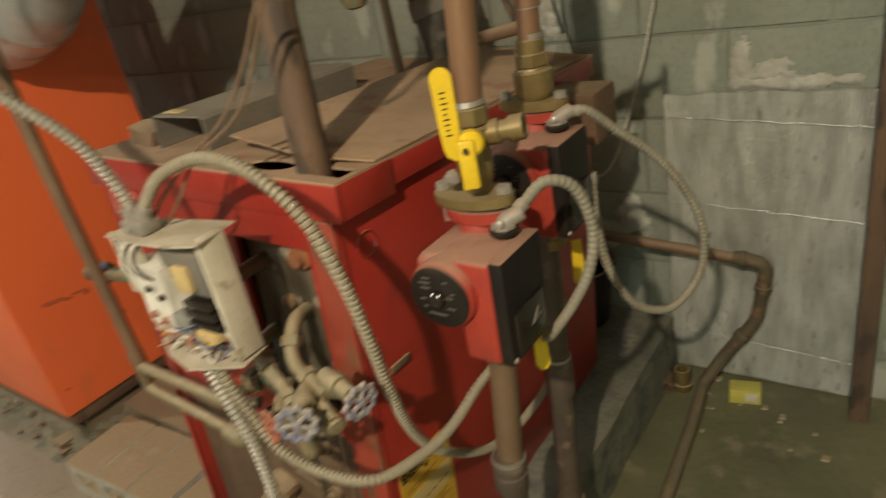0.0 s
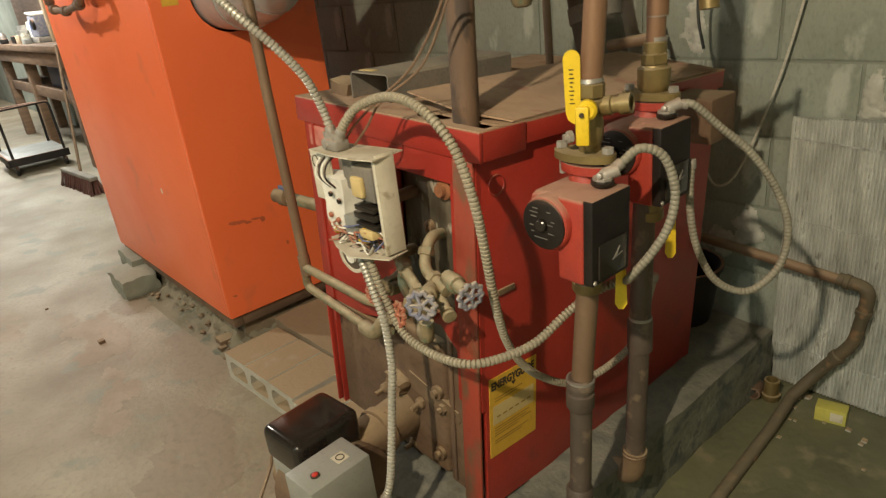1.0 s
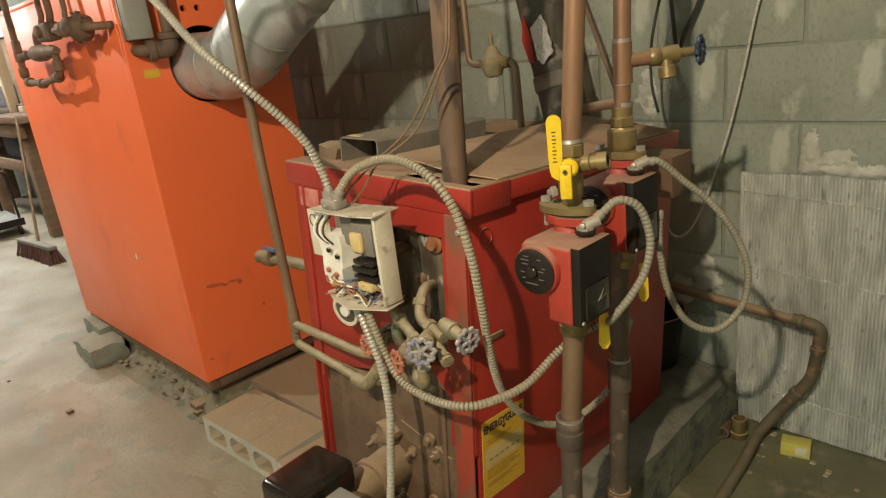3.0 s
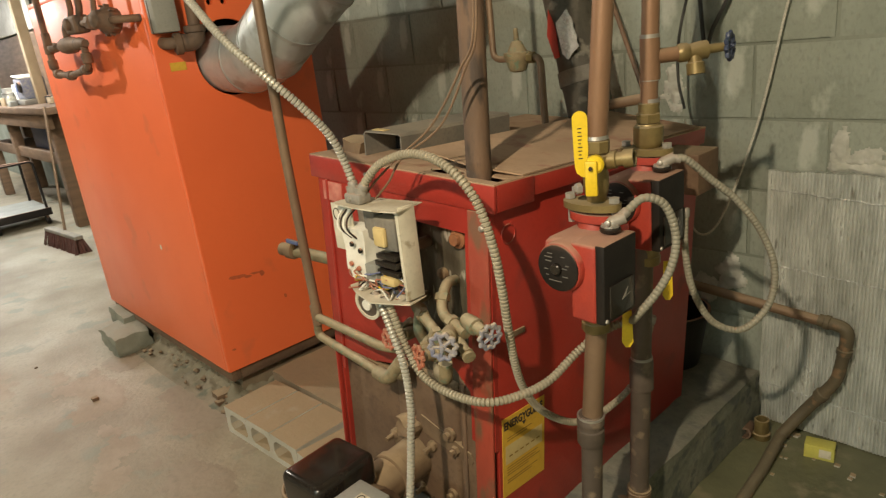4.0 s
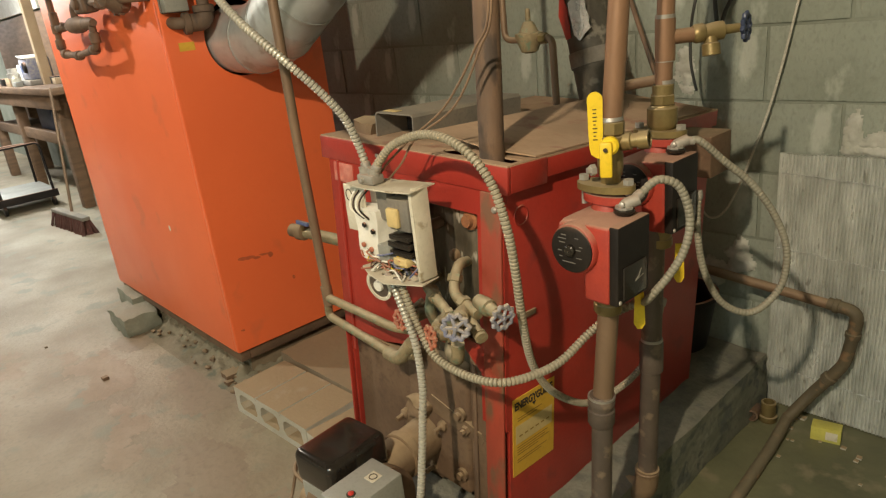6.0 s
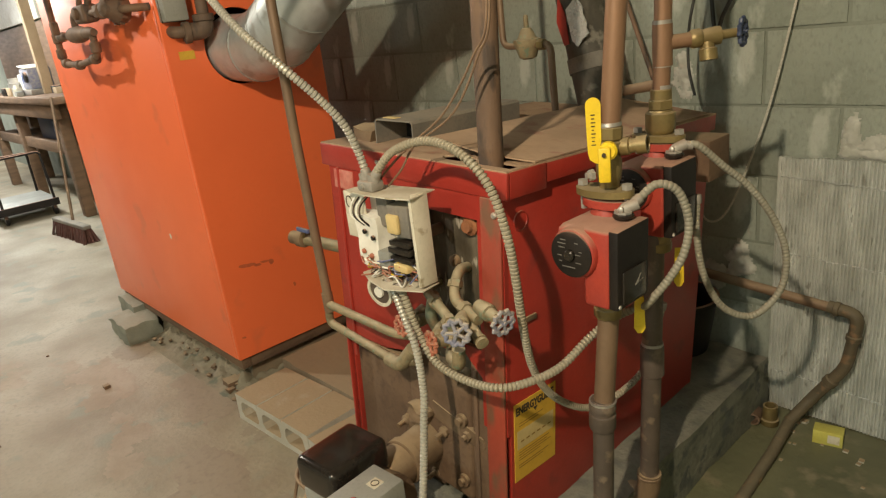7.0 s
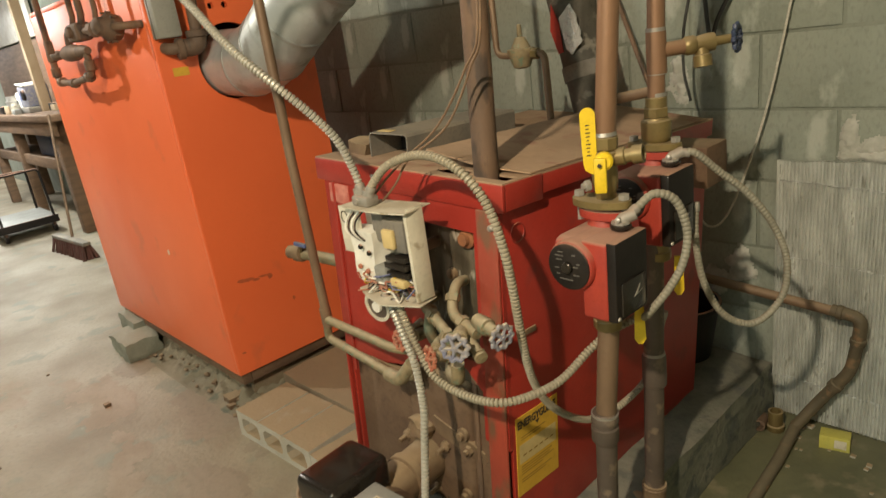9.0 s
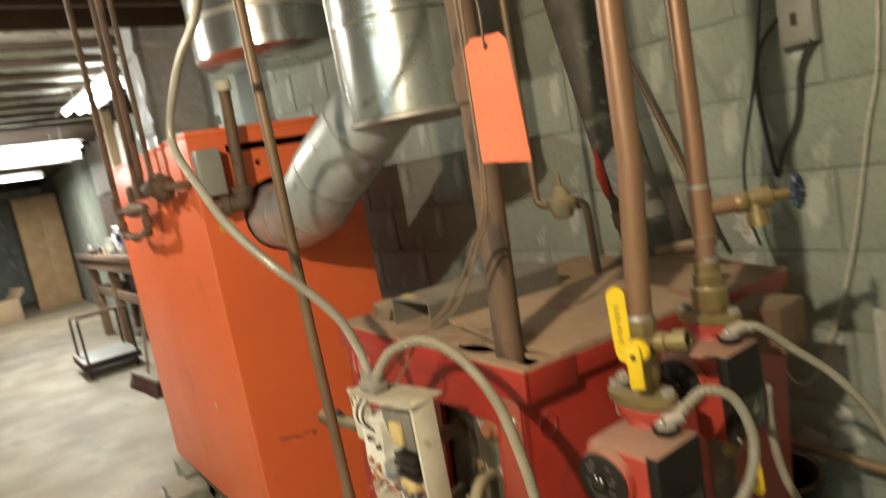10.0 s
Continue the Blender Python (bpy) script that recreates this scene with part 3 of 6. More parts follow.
relay = part("relay_box", box((OX1, 0.018, 1.365), (OX1 + 0.055, 0.095, 1.515), 0.005), GREY_BOX, furnace, "grey steel relay box")
part("cover_seam", box((OX1 + 0.020, 0.0165, 1.364), (OX1 + 0.023, 0.096, 1.516), 0.001), INK, relay)
elb = thing("iron_elbow_pipe", (-1.4, 0.1, 1.33), "brown iron pipe with an elbow beside the furnace flue", "pipe", m=Matrix.Identity(4))
part("pipe", tube(rounded([(-1.452, 0.05, 1.335), (-1.405, 0.05, 1.33), (-1.385, 0.135, 1.335), (-1.40, 0.155, 1.70)], 0.05), 0.019, 14), IRON, elb)
part("elbow_fitting", tube(rounded([(-1.405, 0.068, 1.328), (-1.385, 0.135, 1.330), (-1.388, 0.136, 1.378)], 0.045), 0.028, 16), IRON, elb, "rusty cast elbow")
for at, way in (((-1.387, 0.136, 1.368), (0, 0, 1)), ((-1.402, 0.078, 1.328), (0.2, 1, 0))):
    part("collar", lathe([(-0.012, 0.029), (-0.009, 0.034), (0.009, 0.034), (0.012, 0.029)], at, way), IRON, elb)
part("cap", lathe([(0, 0.024), (0.03, 0.024)], (-1.40, 0.155, 1.69)), CREAM, elb)

# flue elbow and stack
flue = thing("flue_pipe", (-1.45, 0.27, 1.27), "dull galvanised flue pipe with a seamed elbow", "flue pipe", m=Matrix.Identity(4))
path = smooth([(-1.47, 0.272, 1.262), (-1.31, 0.272, 1.258), (-1.15, 0.268, 1.296), (-1.02, 0.275, 1.372), (-0.90, 0.32, 1.462), (-0.81, 0.39, 1.56)], 2)
for k in range(len(path) - 1):
    a, b = path[k], path[k + 1]
    d = (b - a).normalized()
    part("gore", tube([a - d * 0.012, b + d * 0.012], 0.112 - 0.0008 * (k % 2), 28, caps=False), FLUE, flue)
    if k % 2:
        part("seam", tube([b - d * 0.005, b + d * 0.005], 0.1145, 28), GALV, flue)
stack = thing("smoke_tee", (-0.86, 0.42, 1.6), "large galvanised steel drum hanging above the boilers", "flue drum", m=Matrix.Identity(4))
part("drum", lathe([(0, 0.165), (0.012, 0.18), (0.25, 0.18), (0.255, 0.185), (0.27, 0.185), (0.275, 0.18), (0.93, 0.18)], (-0.765, 0.43, 1.465), sides=36), GALV_DRUM, stack)
part("seam", box((-0.835, 0.255, 1.475), (-0.823, 0.275, 2.39), 0.002), GALV, stack)
part("bottom_rim", lathe([(0, 0.167), (0.006, 0.187), (0.016, 0.187), (0.02, 0.181)], (-0.765, 0.43, 1.458), sides=36), STEEL, stack)
duct = thing("round_duct", (-1.75, 0.5, 1.85), "round galvanised duct end below the ceiling", "duct", m=Matrix.Identity(4))
part("duct_body", lathe([(0, 0.27), (0.01, 0.285), (0.55, 0.285)], (-1.80, 0.52, 1.86), sides=36), GALV_DRUM, duct)
part("strap", lathe([(0, 0.287), (0.02, 0.287)], (-1.80, 0.52, 2.0), sides=36), STEEL, duct)

# ---- circulators and risers ----


def pump(name, base, label, group):
    """A flanged circulator: volute, flanges, motor to the front, terminal box to the side."""
    t = thing(name, base, label, "circulator pump", group)
    part("volute", lathe([(0.02, 0.026), (0.05, 0.034), (0.075, 0.047), (0.115, 0.047), (0.145, 0.034), (0.172, 0.026)]), RED_PUMP, t)
    for z, s in ((0.172, 1), (0.004, 1)):
        oval = [(0.047 * math.cos(a) * (1.0 if abs(math.cos(a)) > 0.2 else 0.9), 0.030 * math.sin(a)) for a in (2 * math.pi * k / 28 for k in range(28))]
        part("flange", plate(oval, (), 0.014, Matrix.Translation((0, 0, z))), RED_PUMP, t)
    motor = part("motor", lathe([(0.0, 0.045), (0.05, 0.045), (0.088, 0.0440), (0.094, 0.042), (0.0955, 0.040)], (0.000, -0.010, 0.116), (0, -1, 0), 28), RED_PUMP, t, "red cast motor housing")
    part("dial_plate", lathe([(0, 0.040), (0.003, 0.040), (0.004, 0.0385)], (0.000, -0.105, 0.116), (0, -1, 0), 28), BLACK_DULL, motor, "round black plate with a worn dial")
    part("speed_knob", lathe([(0, 0.010), (0.006, 0.010), (0.008, 0.008)], (0.000, -0.109, 0.116), (0, -1, 0), 14), BLACK, motor)
    for dx, dz, w in ((-0.017, 0.018, 0.016), (-0.017, 0.011, 0.012), (0.015, 0.002, 0.010), (0.016, -0.012, 0.011), (-0.004, -0.022, 0.026), (-0.022, -0.004, 0.008), (0.012, 0.022, 0.007), (-0.02, -0.014, 0.006), (-0.014, 0.0245, 0.010), (0.02, 0.008, 0.006)):
        part("print_bar", box((dx - w / 2, -0.1099, 0.116 + dz - 0.0008), (dx + w / 2, -0.1092, 0.116 + dz + 0.0008), 0), DIAL_INK, motor)
    block = part("motor_block", box((0.014, -0.094, 0.024), (0.063, 0.006, 0.160), 0.006, seg=3), RED_PUMP, t, "red housing beside the motor, dusty on top")
    part("motor_saddle", box((-0.042, -0.096, 0.110), (0.034, 0.018, 0.160), 0.016, seg=3), RED_PUMP, t, "red cast top of the motor under pinkish dust")
    tb = part("terminal_box", box((0.0605, -0.092, 0.025), (0.079, 0.002, 0.163), 0.004), BLACK_DULL, t, "black plastic terminal box, dusty on top")
    part("cover_step", box((0.078, -0.080, 0.034), (0.0835, -0.012, 0.092), 0.003), BLACK, tb)
    part("badge", plate([(-0.03, 0.060), (-0.012, 0.078), (-0.02, 0.062), (-0.005, 0.066)], (), 0.0006, Matrix.Translation((0.0842, -0.02, 0.0)) @ SIDE), STEEL, tb)
    part("screw", lathe([(0, 0.004), (0.002, 0.003)], (0.079, -0.086, 0.032), (1, 0, 0), 8), STEEL, tb)
    con = part("conduit_connector", tube(rounded([(0.045, -0.022, 0.166), (0.046, -0.021, 0.178), (0.062, -0.006, 0.186)], 0.010), 0.0105, 14), ZINC, t, "zinc angled conduit connector")
    part("grommet", lathe([(0, 0.016), (0.003, 0.018), (0.007, 0.018), (0.009, 0.014)], (0.045, -0.022, 0.1625), (0, 0, 1), 16), BLACK, con)
    part("clamp_screw", lathe([(0, 0.005), (0.006, 0.005), (0.007, 0.003)], (0.047, -0.031, 0.180), (0.2, -1, 0.1), 8), STEEL, con)
    part("locknut", lathe([(0, 0.0155), (0.004, 0.0155)], (0.045, -0.022, 0.1715), (0, 0, 1), 8), STEEL, con)
    return t


def brass_flange(t, z, r=0.055):
    oval = [(r * math.cos(a), 0.031 * math.sin(a)) for a in (2 * math.pi * k / 28 for k in range(28))]
    f = part("brass_flange", plate(oval, (), 0.012, Matrix.Translation((0, 0, z))), BRASS, t, "dull brass oval flange")
    for s in (-1, 1):
        part("bolt", lathe([(-0.03, 0.006), (0.012, 0.006), (0.013, 0.0095), (0.022, 0.0095)], (s * (r - 0.011), 0, z), (0, 0, 1), 6), STEEL, f)


P1, P2 = (0.158, 0.070), (0.126, 0.302)
pump("circulator", (P1[0], P1[1], 0.775), "red and black circulator pump, dusty on top, on a brown pipe", "circulator pumps").rotation_euler = (radians(0), radians(1.5), 0)
pump("circulator", (P2[0], P2[1], 0.822), "red and black circulator pump on the rear return pipe", "circulator pumps")


def lever_down(t, x, y, z, length=0.085):
    bm = plate([(-0.008, 0), (-0.010, -length + 0.01), (-0.004, -length), (0.004, -length), (0.010, -length + 0.01), (0.008, 0)], (), 0.005, Matrix.Translation((x, y, z)) @ Matrix.Rotation(radians(38), 4, "Z") @ FRONT)
    part("lever", bm, YELLOW, t, "yellow vinyl valve lever")


r1 = thing("return_riser", (P1[0], P1[1], 0.0), "copper riser with brass valve and yellow levers", "pipe")
part("lower_pipe", tube([(-0.022, -0.025, 0.06), (-0.012, -0.013, 0.53)], 0.0205, 18), LEAD, r1)
part("union", lathe([(0, 0.023), (0.006, 0.026), (0.034, 0.026), (0.036, 0.023), (0.044, 0.023), (0.046, 0.026), (0.060, 0.026), (0.066, 0.0215)], (-0.014, -0.015, 0.495), (0.02, 0.02, 1)), LEAD, r1, "brown pipe union")
part("solder_ring", lathe([(0, 0.0262), (0.004, 0.0262)], (-0.0125, -0.0135, 0.555), (0.02, 0.02, 1)), SOLDER, r1)
part("union", lathe([(0, 0.023), (0.006, 0.026), (0.05, 0.026), (0.056, 0.0215)], (-0.019, -0.021, 0.255), (0.02, 0.02, 1)), LEAD, r1)
part("middle_pipe", tube([(-0.012, -0.013, 0.53), (0.0, 0.0, 0.75)], 0.0195, 18), COPPER_DULL, r1)
part("brass_nut", lathe([(0, 0.024), (0.003, 0.026), (0.018, 0.026), (0.02, 0.024), (0.036, 0.025), (0.04, 0.023)], (-0.001, -0.001, 0.735), (0, 0, 1), 10), BRASS, r1, "brass flange nut")
lever_down(r1, 0.040, 0.036, 0.770, 0.072)
brass_flange(r1, 0.966)
vb = part("valve_body", lathe([(0, 0.017), (0.012, 0.017), (0.016, 0.0195), (0.03, 0.0215), (0.050, 0.0215), (0.060, 0.0185), (0.066, 0.0185)], (0.006, 0.006, 0.975)), BRASS, r1, "brass ball valve body")
part("hex_collar", lathe([(0, 0.0205), (0.002, 0.0235), (0.016, 0.0235), (0.018, 0.0205)], (0.007, 0.007, 1.040), (0.03, 0.02, 1), 6), BRASS, vb)
part("hex_collar", lathe([(0, 0.0195), (0.002, 0.0215), (0.020, 0.0215), (0.022, 0.0195)], (0.008, 0.008, 1.060), (0.03, 0.02, 1), 8), BRASS, vb)
for k in range(3):
    part("cast_mark", box((-0.004, -0.0016, -0.003), (0.004, 0.0016, 0.003), 0.001, Matrix.Translation((0.004, -0.0155, 1.000 + 0.010 * k)) @ Matrix.Rotation(radians(10), 4, "Z")), BRASS, vb)
part("solder_ring", lathe([(0, 0.0205), (0.006, 0.019)], (0.008, 0.008, 1.083)), SOLDER, r1)
part("copper_pipe", tube([(0.008, 0.008, 1.07), (0.022, 0.020, 1.30), (0.040, 0.03, 2.40)], 0.0172, 18), COPPER, r1, "tarnished copper pipe")
lev = [(-0.0105, 0.0), (-0.0115, 0.02), (-0.0125, 0.080)] + [(-0.0125 * math.cos(math.pi * k / 10), 0.080 + 0.0125 * math.sin(math.pi * k / 10)) for k in range(1, 10)] + [(0.0125, 0.080), (0.0115, 0.02), (0.0105, 0.0)]
bm = plate(lev, (), 0.006, Matrix.Translation((-0.008, -0.014, 1.040)) @ Matrix.Rotation(radians(35), 4, "Z") @ FRONT)
bm = plate([(0.0105, 0.0), (-0.0105, 0.0), (-0.008, -0.010), (0.0, -0.016), (0.020, -0.022), (0.024, -0.014)], (), 0.006, Matrix.Translation((-0.008, -0.014, 1.040)) @ Matrix.Rotation(radians(35), 4, "Z") @ FRONT, bm)
lever = part("lever", bm, YELLOW, r1, "yellow vinyl lever standing upright")
for k in range(9):
    w = (0.010, 0.006, 0.008, 0.010, 0.005, 0.008, 0.010, 0.007, 0.009)[k]
    part("print_bar", box((-0.002 - w / 4, 0.014 + k * 0.0062, 0.0062), (-0.002 + w / 2, 0.0158 + k * 0.0062, 0.0067), 0, Matrix.Translation((-0.008, -0.014, 1.040)) @ Matrix.Rotation(radians(35), 4, "Z") @ FRONT), INK, lever)
part("lever_nut", lathe([(0, 0.010), (0.008, 0.010), (0.009, 0.006), (0.014, 0.006)], (-0.010, -0.016, 1.003), (-0.5, -0.85, 0), 6), STEEL, r1)
part("drain_spout", lathe([(0, 0.015), (0.016, 0.015), (0.018, 0.012), (0.028, 0.012), (0.029, 0.0155), (0.046, 0.0155), (0.0461, 0.011), (0.036, 0.010)], (0.022, 0.016, 1.046), (0.95, 0.30, 0.1), 16), BRASS, r1, "brass drain spout")
part("drain_knob", lathe([(0, 0.015), (0.012, 0.015), (0.016, 0.011)], (0.022, -0.018, 1.048), (0.5, -0.85, 0), 16), YELLOW, r1)
part("drain_lever", box((-0.010, -0.005, -0.042), (0.010, 0.005, 0.016), 0.003, Matrix.Translation((0.026, -0.036, 1.040)) @ Matrix.Rotation(radians(30), 4, "Z")), YELLOW, r1, "short yellow lever")
part("screw", lathe([(0, 0.0035), (0.003, 0.0035)], (0.029, -0.042, 1.045), (0.5, -0.85, 0), 8), INK, r1)

r2 = thing("rear_riser", (P2[0], P2[1], 0.0), "copper riser with a drain valve behind the front pump", "pipe")
part("lower_pipe", tube([(-0.018, -0.022, 0.18), (-0.006, -0.008, 0.82)], 0.0215, 18), LEAD, r2)
part("solder_ring", lathe([(0, 0.0235), (0.006, 0.0225)], (-0.010, -0.013, 0.567)), SOLDER, r2, "bright solder ring")
part("sleeve", lathe([(0, 0.022), (0.003, 0.0255), (0.07, 0.0255), (0.075, 0.022)], (-0.011, -0.013, 0.492)), LEAD, r2)
part("bottom_elbow", tube(rounded([(-0.017, -0.021, 0.235), (-0.02, -0.024, 0.165), (-0.11, -0.02, 0.15)], 0.05), 0.027, 16), CASTING, r2)
part("ring", lathe([(0, 0.026), (0.014, 0.028), (0.02, 0.023)], (-0.0175, -0.0215, 0.215)), COPPER_DULL, r2)
part("brass_nut", lathe([(0, 0.024), (0.003, 0.026), (0.018, 0.026), (0.02, 0.024), (0.036, 0.025), (0.04, 0.023)], (0, 0, 0.782), (0, 0, 1), 10), BRASS, r2)
lever_down(r2, 0.030, 0.025, 0.785, 0.085)
brass_flange(r2, 1.011)
ad = part("brass_adapter", lathe([(0, 0.022), (0.004, 0.026), (0.010, 0.0285), (0.040, 0.0285), (0.043, 0.0235), (0.046, 0.0225)], (0.003, 0.004, 1.023)), BRASS, r2, "brass adapter")
part("hex_collar", lathe([(0, 0.0215), (0.002, 0.0245), (0.018, 0.0245), (0.020, 0.0215)], (0.003, 0.004, 1.069), (0, 0, 1), 6), BRASS, ad)
part("sleeve", lathe([(0, 0.0200), (0.018, 0.0200), (0.020, 0.0175)], (0.004, 0.005, 1.088), (0, 0, 1), 16), BRASS, ad)
part("copper_pipe", tube([(0.004, 0.005, 1.09), (0.008, 0.010, 1.30), (0.012, 0.012, 2.40)], 0.0162, 18), COPPER, r2)
for z in (1.108, 1.148, 1.225):
    part("solder_ring", lathe([(0, 0.0180), (0.007, 0.0180)], (0.006, 0.008, z)), SOLDER, r2)
part("tee", tube([(0.006, 0.008, 1.15), (0.006, 0.008, 1.225)], 0.0185, 16), COPPER, r2)
d2 = Vector((0.66, 0.70, 0.03)).normalized()
o2 = Vector((0.006, 0.008, 1.19))
part("branch", tube([o2, o2 + d2 * 0.055], 0.0135, 16), COPPER, r2)
dv = part("drain_valve", lathe([(0.05, 0.0145), (0.055, 0.0175), (0.068, 0.0175), (0.072, 0.0145), (0.090, 0.017), (0.105, 0.017), (0.108, 0.009), (0.145, 0.008)], o2, d2, 14), BRASS, r2, "brass drain valve with a blue handwheel")
part("hose_spout", lathe([(0, 0.013), (0.02, 0.013), (0.022, 0.0165), (0.042, 0.0165), (0.0421, 0.012)], o2 + d2 * 0.082, (0.15, -0.1, -1), 14), BRASS, dv)
part("handwheel", wheel(o2 + d2 * 0.148, d2 + Vector((0.45, -0.55, 0)), 0.022, 5), BLUE_DARK, dv, "dark blue handwheel")

# third return stub and back box behind the pumps
solo("copper_stub", tube([(-0.02, 0.55, 0.985), (-0.02, 0.55, 1.045)], 0.015, 14), COPPER_DULL, "short brown copper stub behind the pumps", "pipe")
solo("junction_box", box((0.0, 0.55, 0.86), (0.11, 0.65, 0.955), 0.004), SOOT, "dusty brown junction box on the boiler side", "junction box")

# ---- control box, gauge and valves on the boiler front ----
ctl = thing("aquastat", (-0.17, -0.05, 0.78), "open cream-coloured boiler control with exposed wiring", "boiler control", m=Matrix.Translation((-0.005, 0.0, 0.0)))
part("back_plate", box((-0.270, -0.112, 0.812), (-0.10, -0.108, 0.983), 0.001), CREAM, ctl)
part("mount", tube([(-0.20, 0.01, 0.87), (-0.20, -0.108, 0.87)], 0.012, 12), IRON, ctl)
part("top_plate", plate([(-0.275, -0.166), (-0.272, -0.108), (-0.10, -0.085), (-0.090, -0.156), (-0.135, -0.168), (-0.20, -0.172)], [circle(-0.25, -0.14, 0.008, 12)], 0.002, Matrix.Translation((0, 0, 0.985))), CREAM, ctl, "bent dusty cream top plate")
part("side_plate", box((-0.099, -0.146, 0.812), (-0.096, -0.108, 0.992), 0.0008), CREAM, ctl, "cream side plate")
part("side_lip", box((-0.105, -0.1485, 0.812), (-0.0965, -0.146, 0.985), 0.0006), CREAM, ctl)
part("bottom_plate", plate([(-0.280, -0.150), (-0.275, -0.108), (-0.098, -0.104), (-0.090, -0.152), (-0.165, -0.186), (-0.23, -0.172)], [circle(-0.200, -0.150, 0.009, 12), circle(-0.165, -0.152, 0.009, 12), circle(-0.135, -0.145, 0.005, 10), circle(-0.235, -0.15, 0.005, 10)], 0.002, Matrix.Translation((0, 0, 0.806))), CREAM, ctl, "cream bottom plate with cable holes")
nm = part("name_plate", box((-0.312, -0.145, 0.930), (-0.245, -0.141, 0.978), 0.001), CREAM, ctl)
part("logo_ring", tube([(-0.295 + 0.010 * math.cos(2 * math.pi * k / 16), -0.1455, 0.956 + 0.012 * math.sin(2 * math.pi * k / 16)) for k in range(17)], 0.0012, 5), INK, nm)
part("grey_bracket", box((-0.318, -0.142, 0.880), (-0.250, -0.138, 0.932), 0.001), CREAM, ctl)
card = part("circuit_block", rough_slab((-0.276, -0.152, 0.828), (-0.203, -0.115, 0.932), 0.007, 7, 3), WHITE, ctl, "white insulated terminal block")
for x, z in ((-0.252, 0.862), (-0.228, 0.856), (-0.24, 0.905), (-0.215, 0.895)):
    part("terminal", lathe([(0, 0.0055), (0.004, 0.005), (0.005, 0.003)], (x, -0.156, z), (0, -1, 0), 10), RED_WHEEL if z < 0.88 else BLACK_DULL, card)
tr = part("transformer", box((-0.172, -0.148, 0.905), (-0.112, -0.115, 0.966), 0.003), GREY_SHEET, ctl, "small transformer with yellow winding")
part("winding", box((-0.168, -0.158, 0.912), (-0.135, -0.147, 0.950), 0.005), LABEL_PALE, tr)
for z, h in ((0.888, 0.010), (0.872, 0.012), (0.856, 0.010)):
    part("relay", box((-0.176 + (z - 0.87) * 0.4, -0.156, z), (-0.112, -0.118, z + h), 0.002), BLACK, ctl, "black relay")
part("relay_coil", box((-0.160, -0.160, 0.838), (-0.120, -0.120, 0.854), 0.003), LABEL_PALE, ctl)
part("grey_relay", box((-0.205, -0.160, 0.838), (-0.170, -0.122, 0.872), 0.003), GREY_BOX, ctl)
part("inner_shield", box((-0.215, -0.140, 0.915), (-0.180, -0.115, 0.980), 0.005), GREY_SHEET, ctl)
random.seed(4)
wires = [(WHITE, 6, "white wire"), (RED_WHEEL, 6, "red wire"), (BLUE, 5, "blue wire"), (BLACK_DULL, 5, "black wire"), (YELLOW, 3, "orange wire")]
for mt, n, lb in wires:
    for k in range(n):
        x, z = random.uniform(-0.25, -0.12), random.uniform(0.822, 0.842)
        pts = [Vector((x, -0.13, z))]
        for _ in range(4):
            pts.append(Vector((max(-0.262, min(-0.102, pts[-1].x + random.uniform(-0.04, 0.04))), random.uniform(-0.170, -0.125), max(0.812, min(0.858, pts[-1].z + random.uniform(-0.02, 0.02))))))
        part("wire", tube(smooth(pts, 4), 0.0017, 6), mt, ctl, lb)
for k in range(4):
    pts = [(-0.268 + 0.012 * k, -0.14, 0.975), (-0.275 + 0.010 * k, -0.155, 0.955), (-0.270 + 0.010 * k, -0.162, 0.935), (-0.255 + 0.008 * k, -0.15, 0.915)]
    part("wire", tube(smooth(pts, 4), 0.002, 6), BLACK_DULL if k % 2 else WHITE, ctl)
part("double_connector", box((-0.243, -0.158, 0.987), (-0.194, -0.126, 1.008), 0.006), ZINC, ctl, "zinc twin conduit connector")
part("connector_neck", lathe([(0, 0.0125), (0.014, 0.0125)], (-0.231, -0.141, 1.006), (-0.1, 0, 1), 12), ZINC, ctl)
part("connector_neck", lathe([(0, 0.0125), (0.014, 0.0125)], (-0.206, -0.141, 1.006), (0.2, 0, 1), 12), ZINC, ctl)
part("screw", lathe([(0, 0.005), (0.004, 0.004)], (-0.222, -0.158, 0.998), (0, -1, 0), 8), STEEL, ctl)

gauge = thing("round_gauge", (-0.31, -0.10, 0.73), "round dusty cream dial gauge below the control", "gauge", m=Matrix.Identity(4))
part("case", lathe([(0, 0.030), (0.025, 0.034), (0.045, 0.036), (0.05, 0.036), (0.0505, 0.029), (0.046, 0.027)], (-0.318, -0.050, 0.742), (0.12, -0.98, -0.1), 24), CREAM, gauge)
part("face", lathe([(0, 0.029), (0.001, 0.029)], (-0.3125, -0.0965, 0.7375), (0.12, -0.98, -0.1), 24), LEAD, gauge)
part("hub", lathe([(0, 0.013), (0.006, 0.012)], (-0.3123, -0.0968, 0.7375), (0.12, -0.98, -0.1), 16), WHITE, gauge)


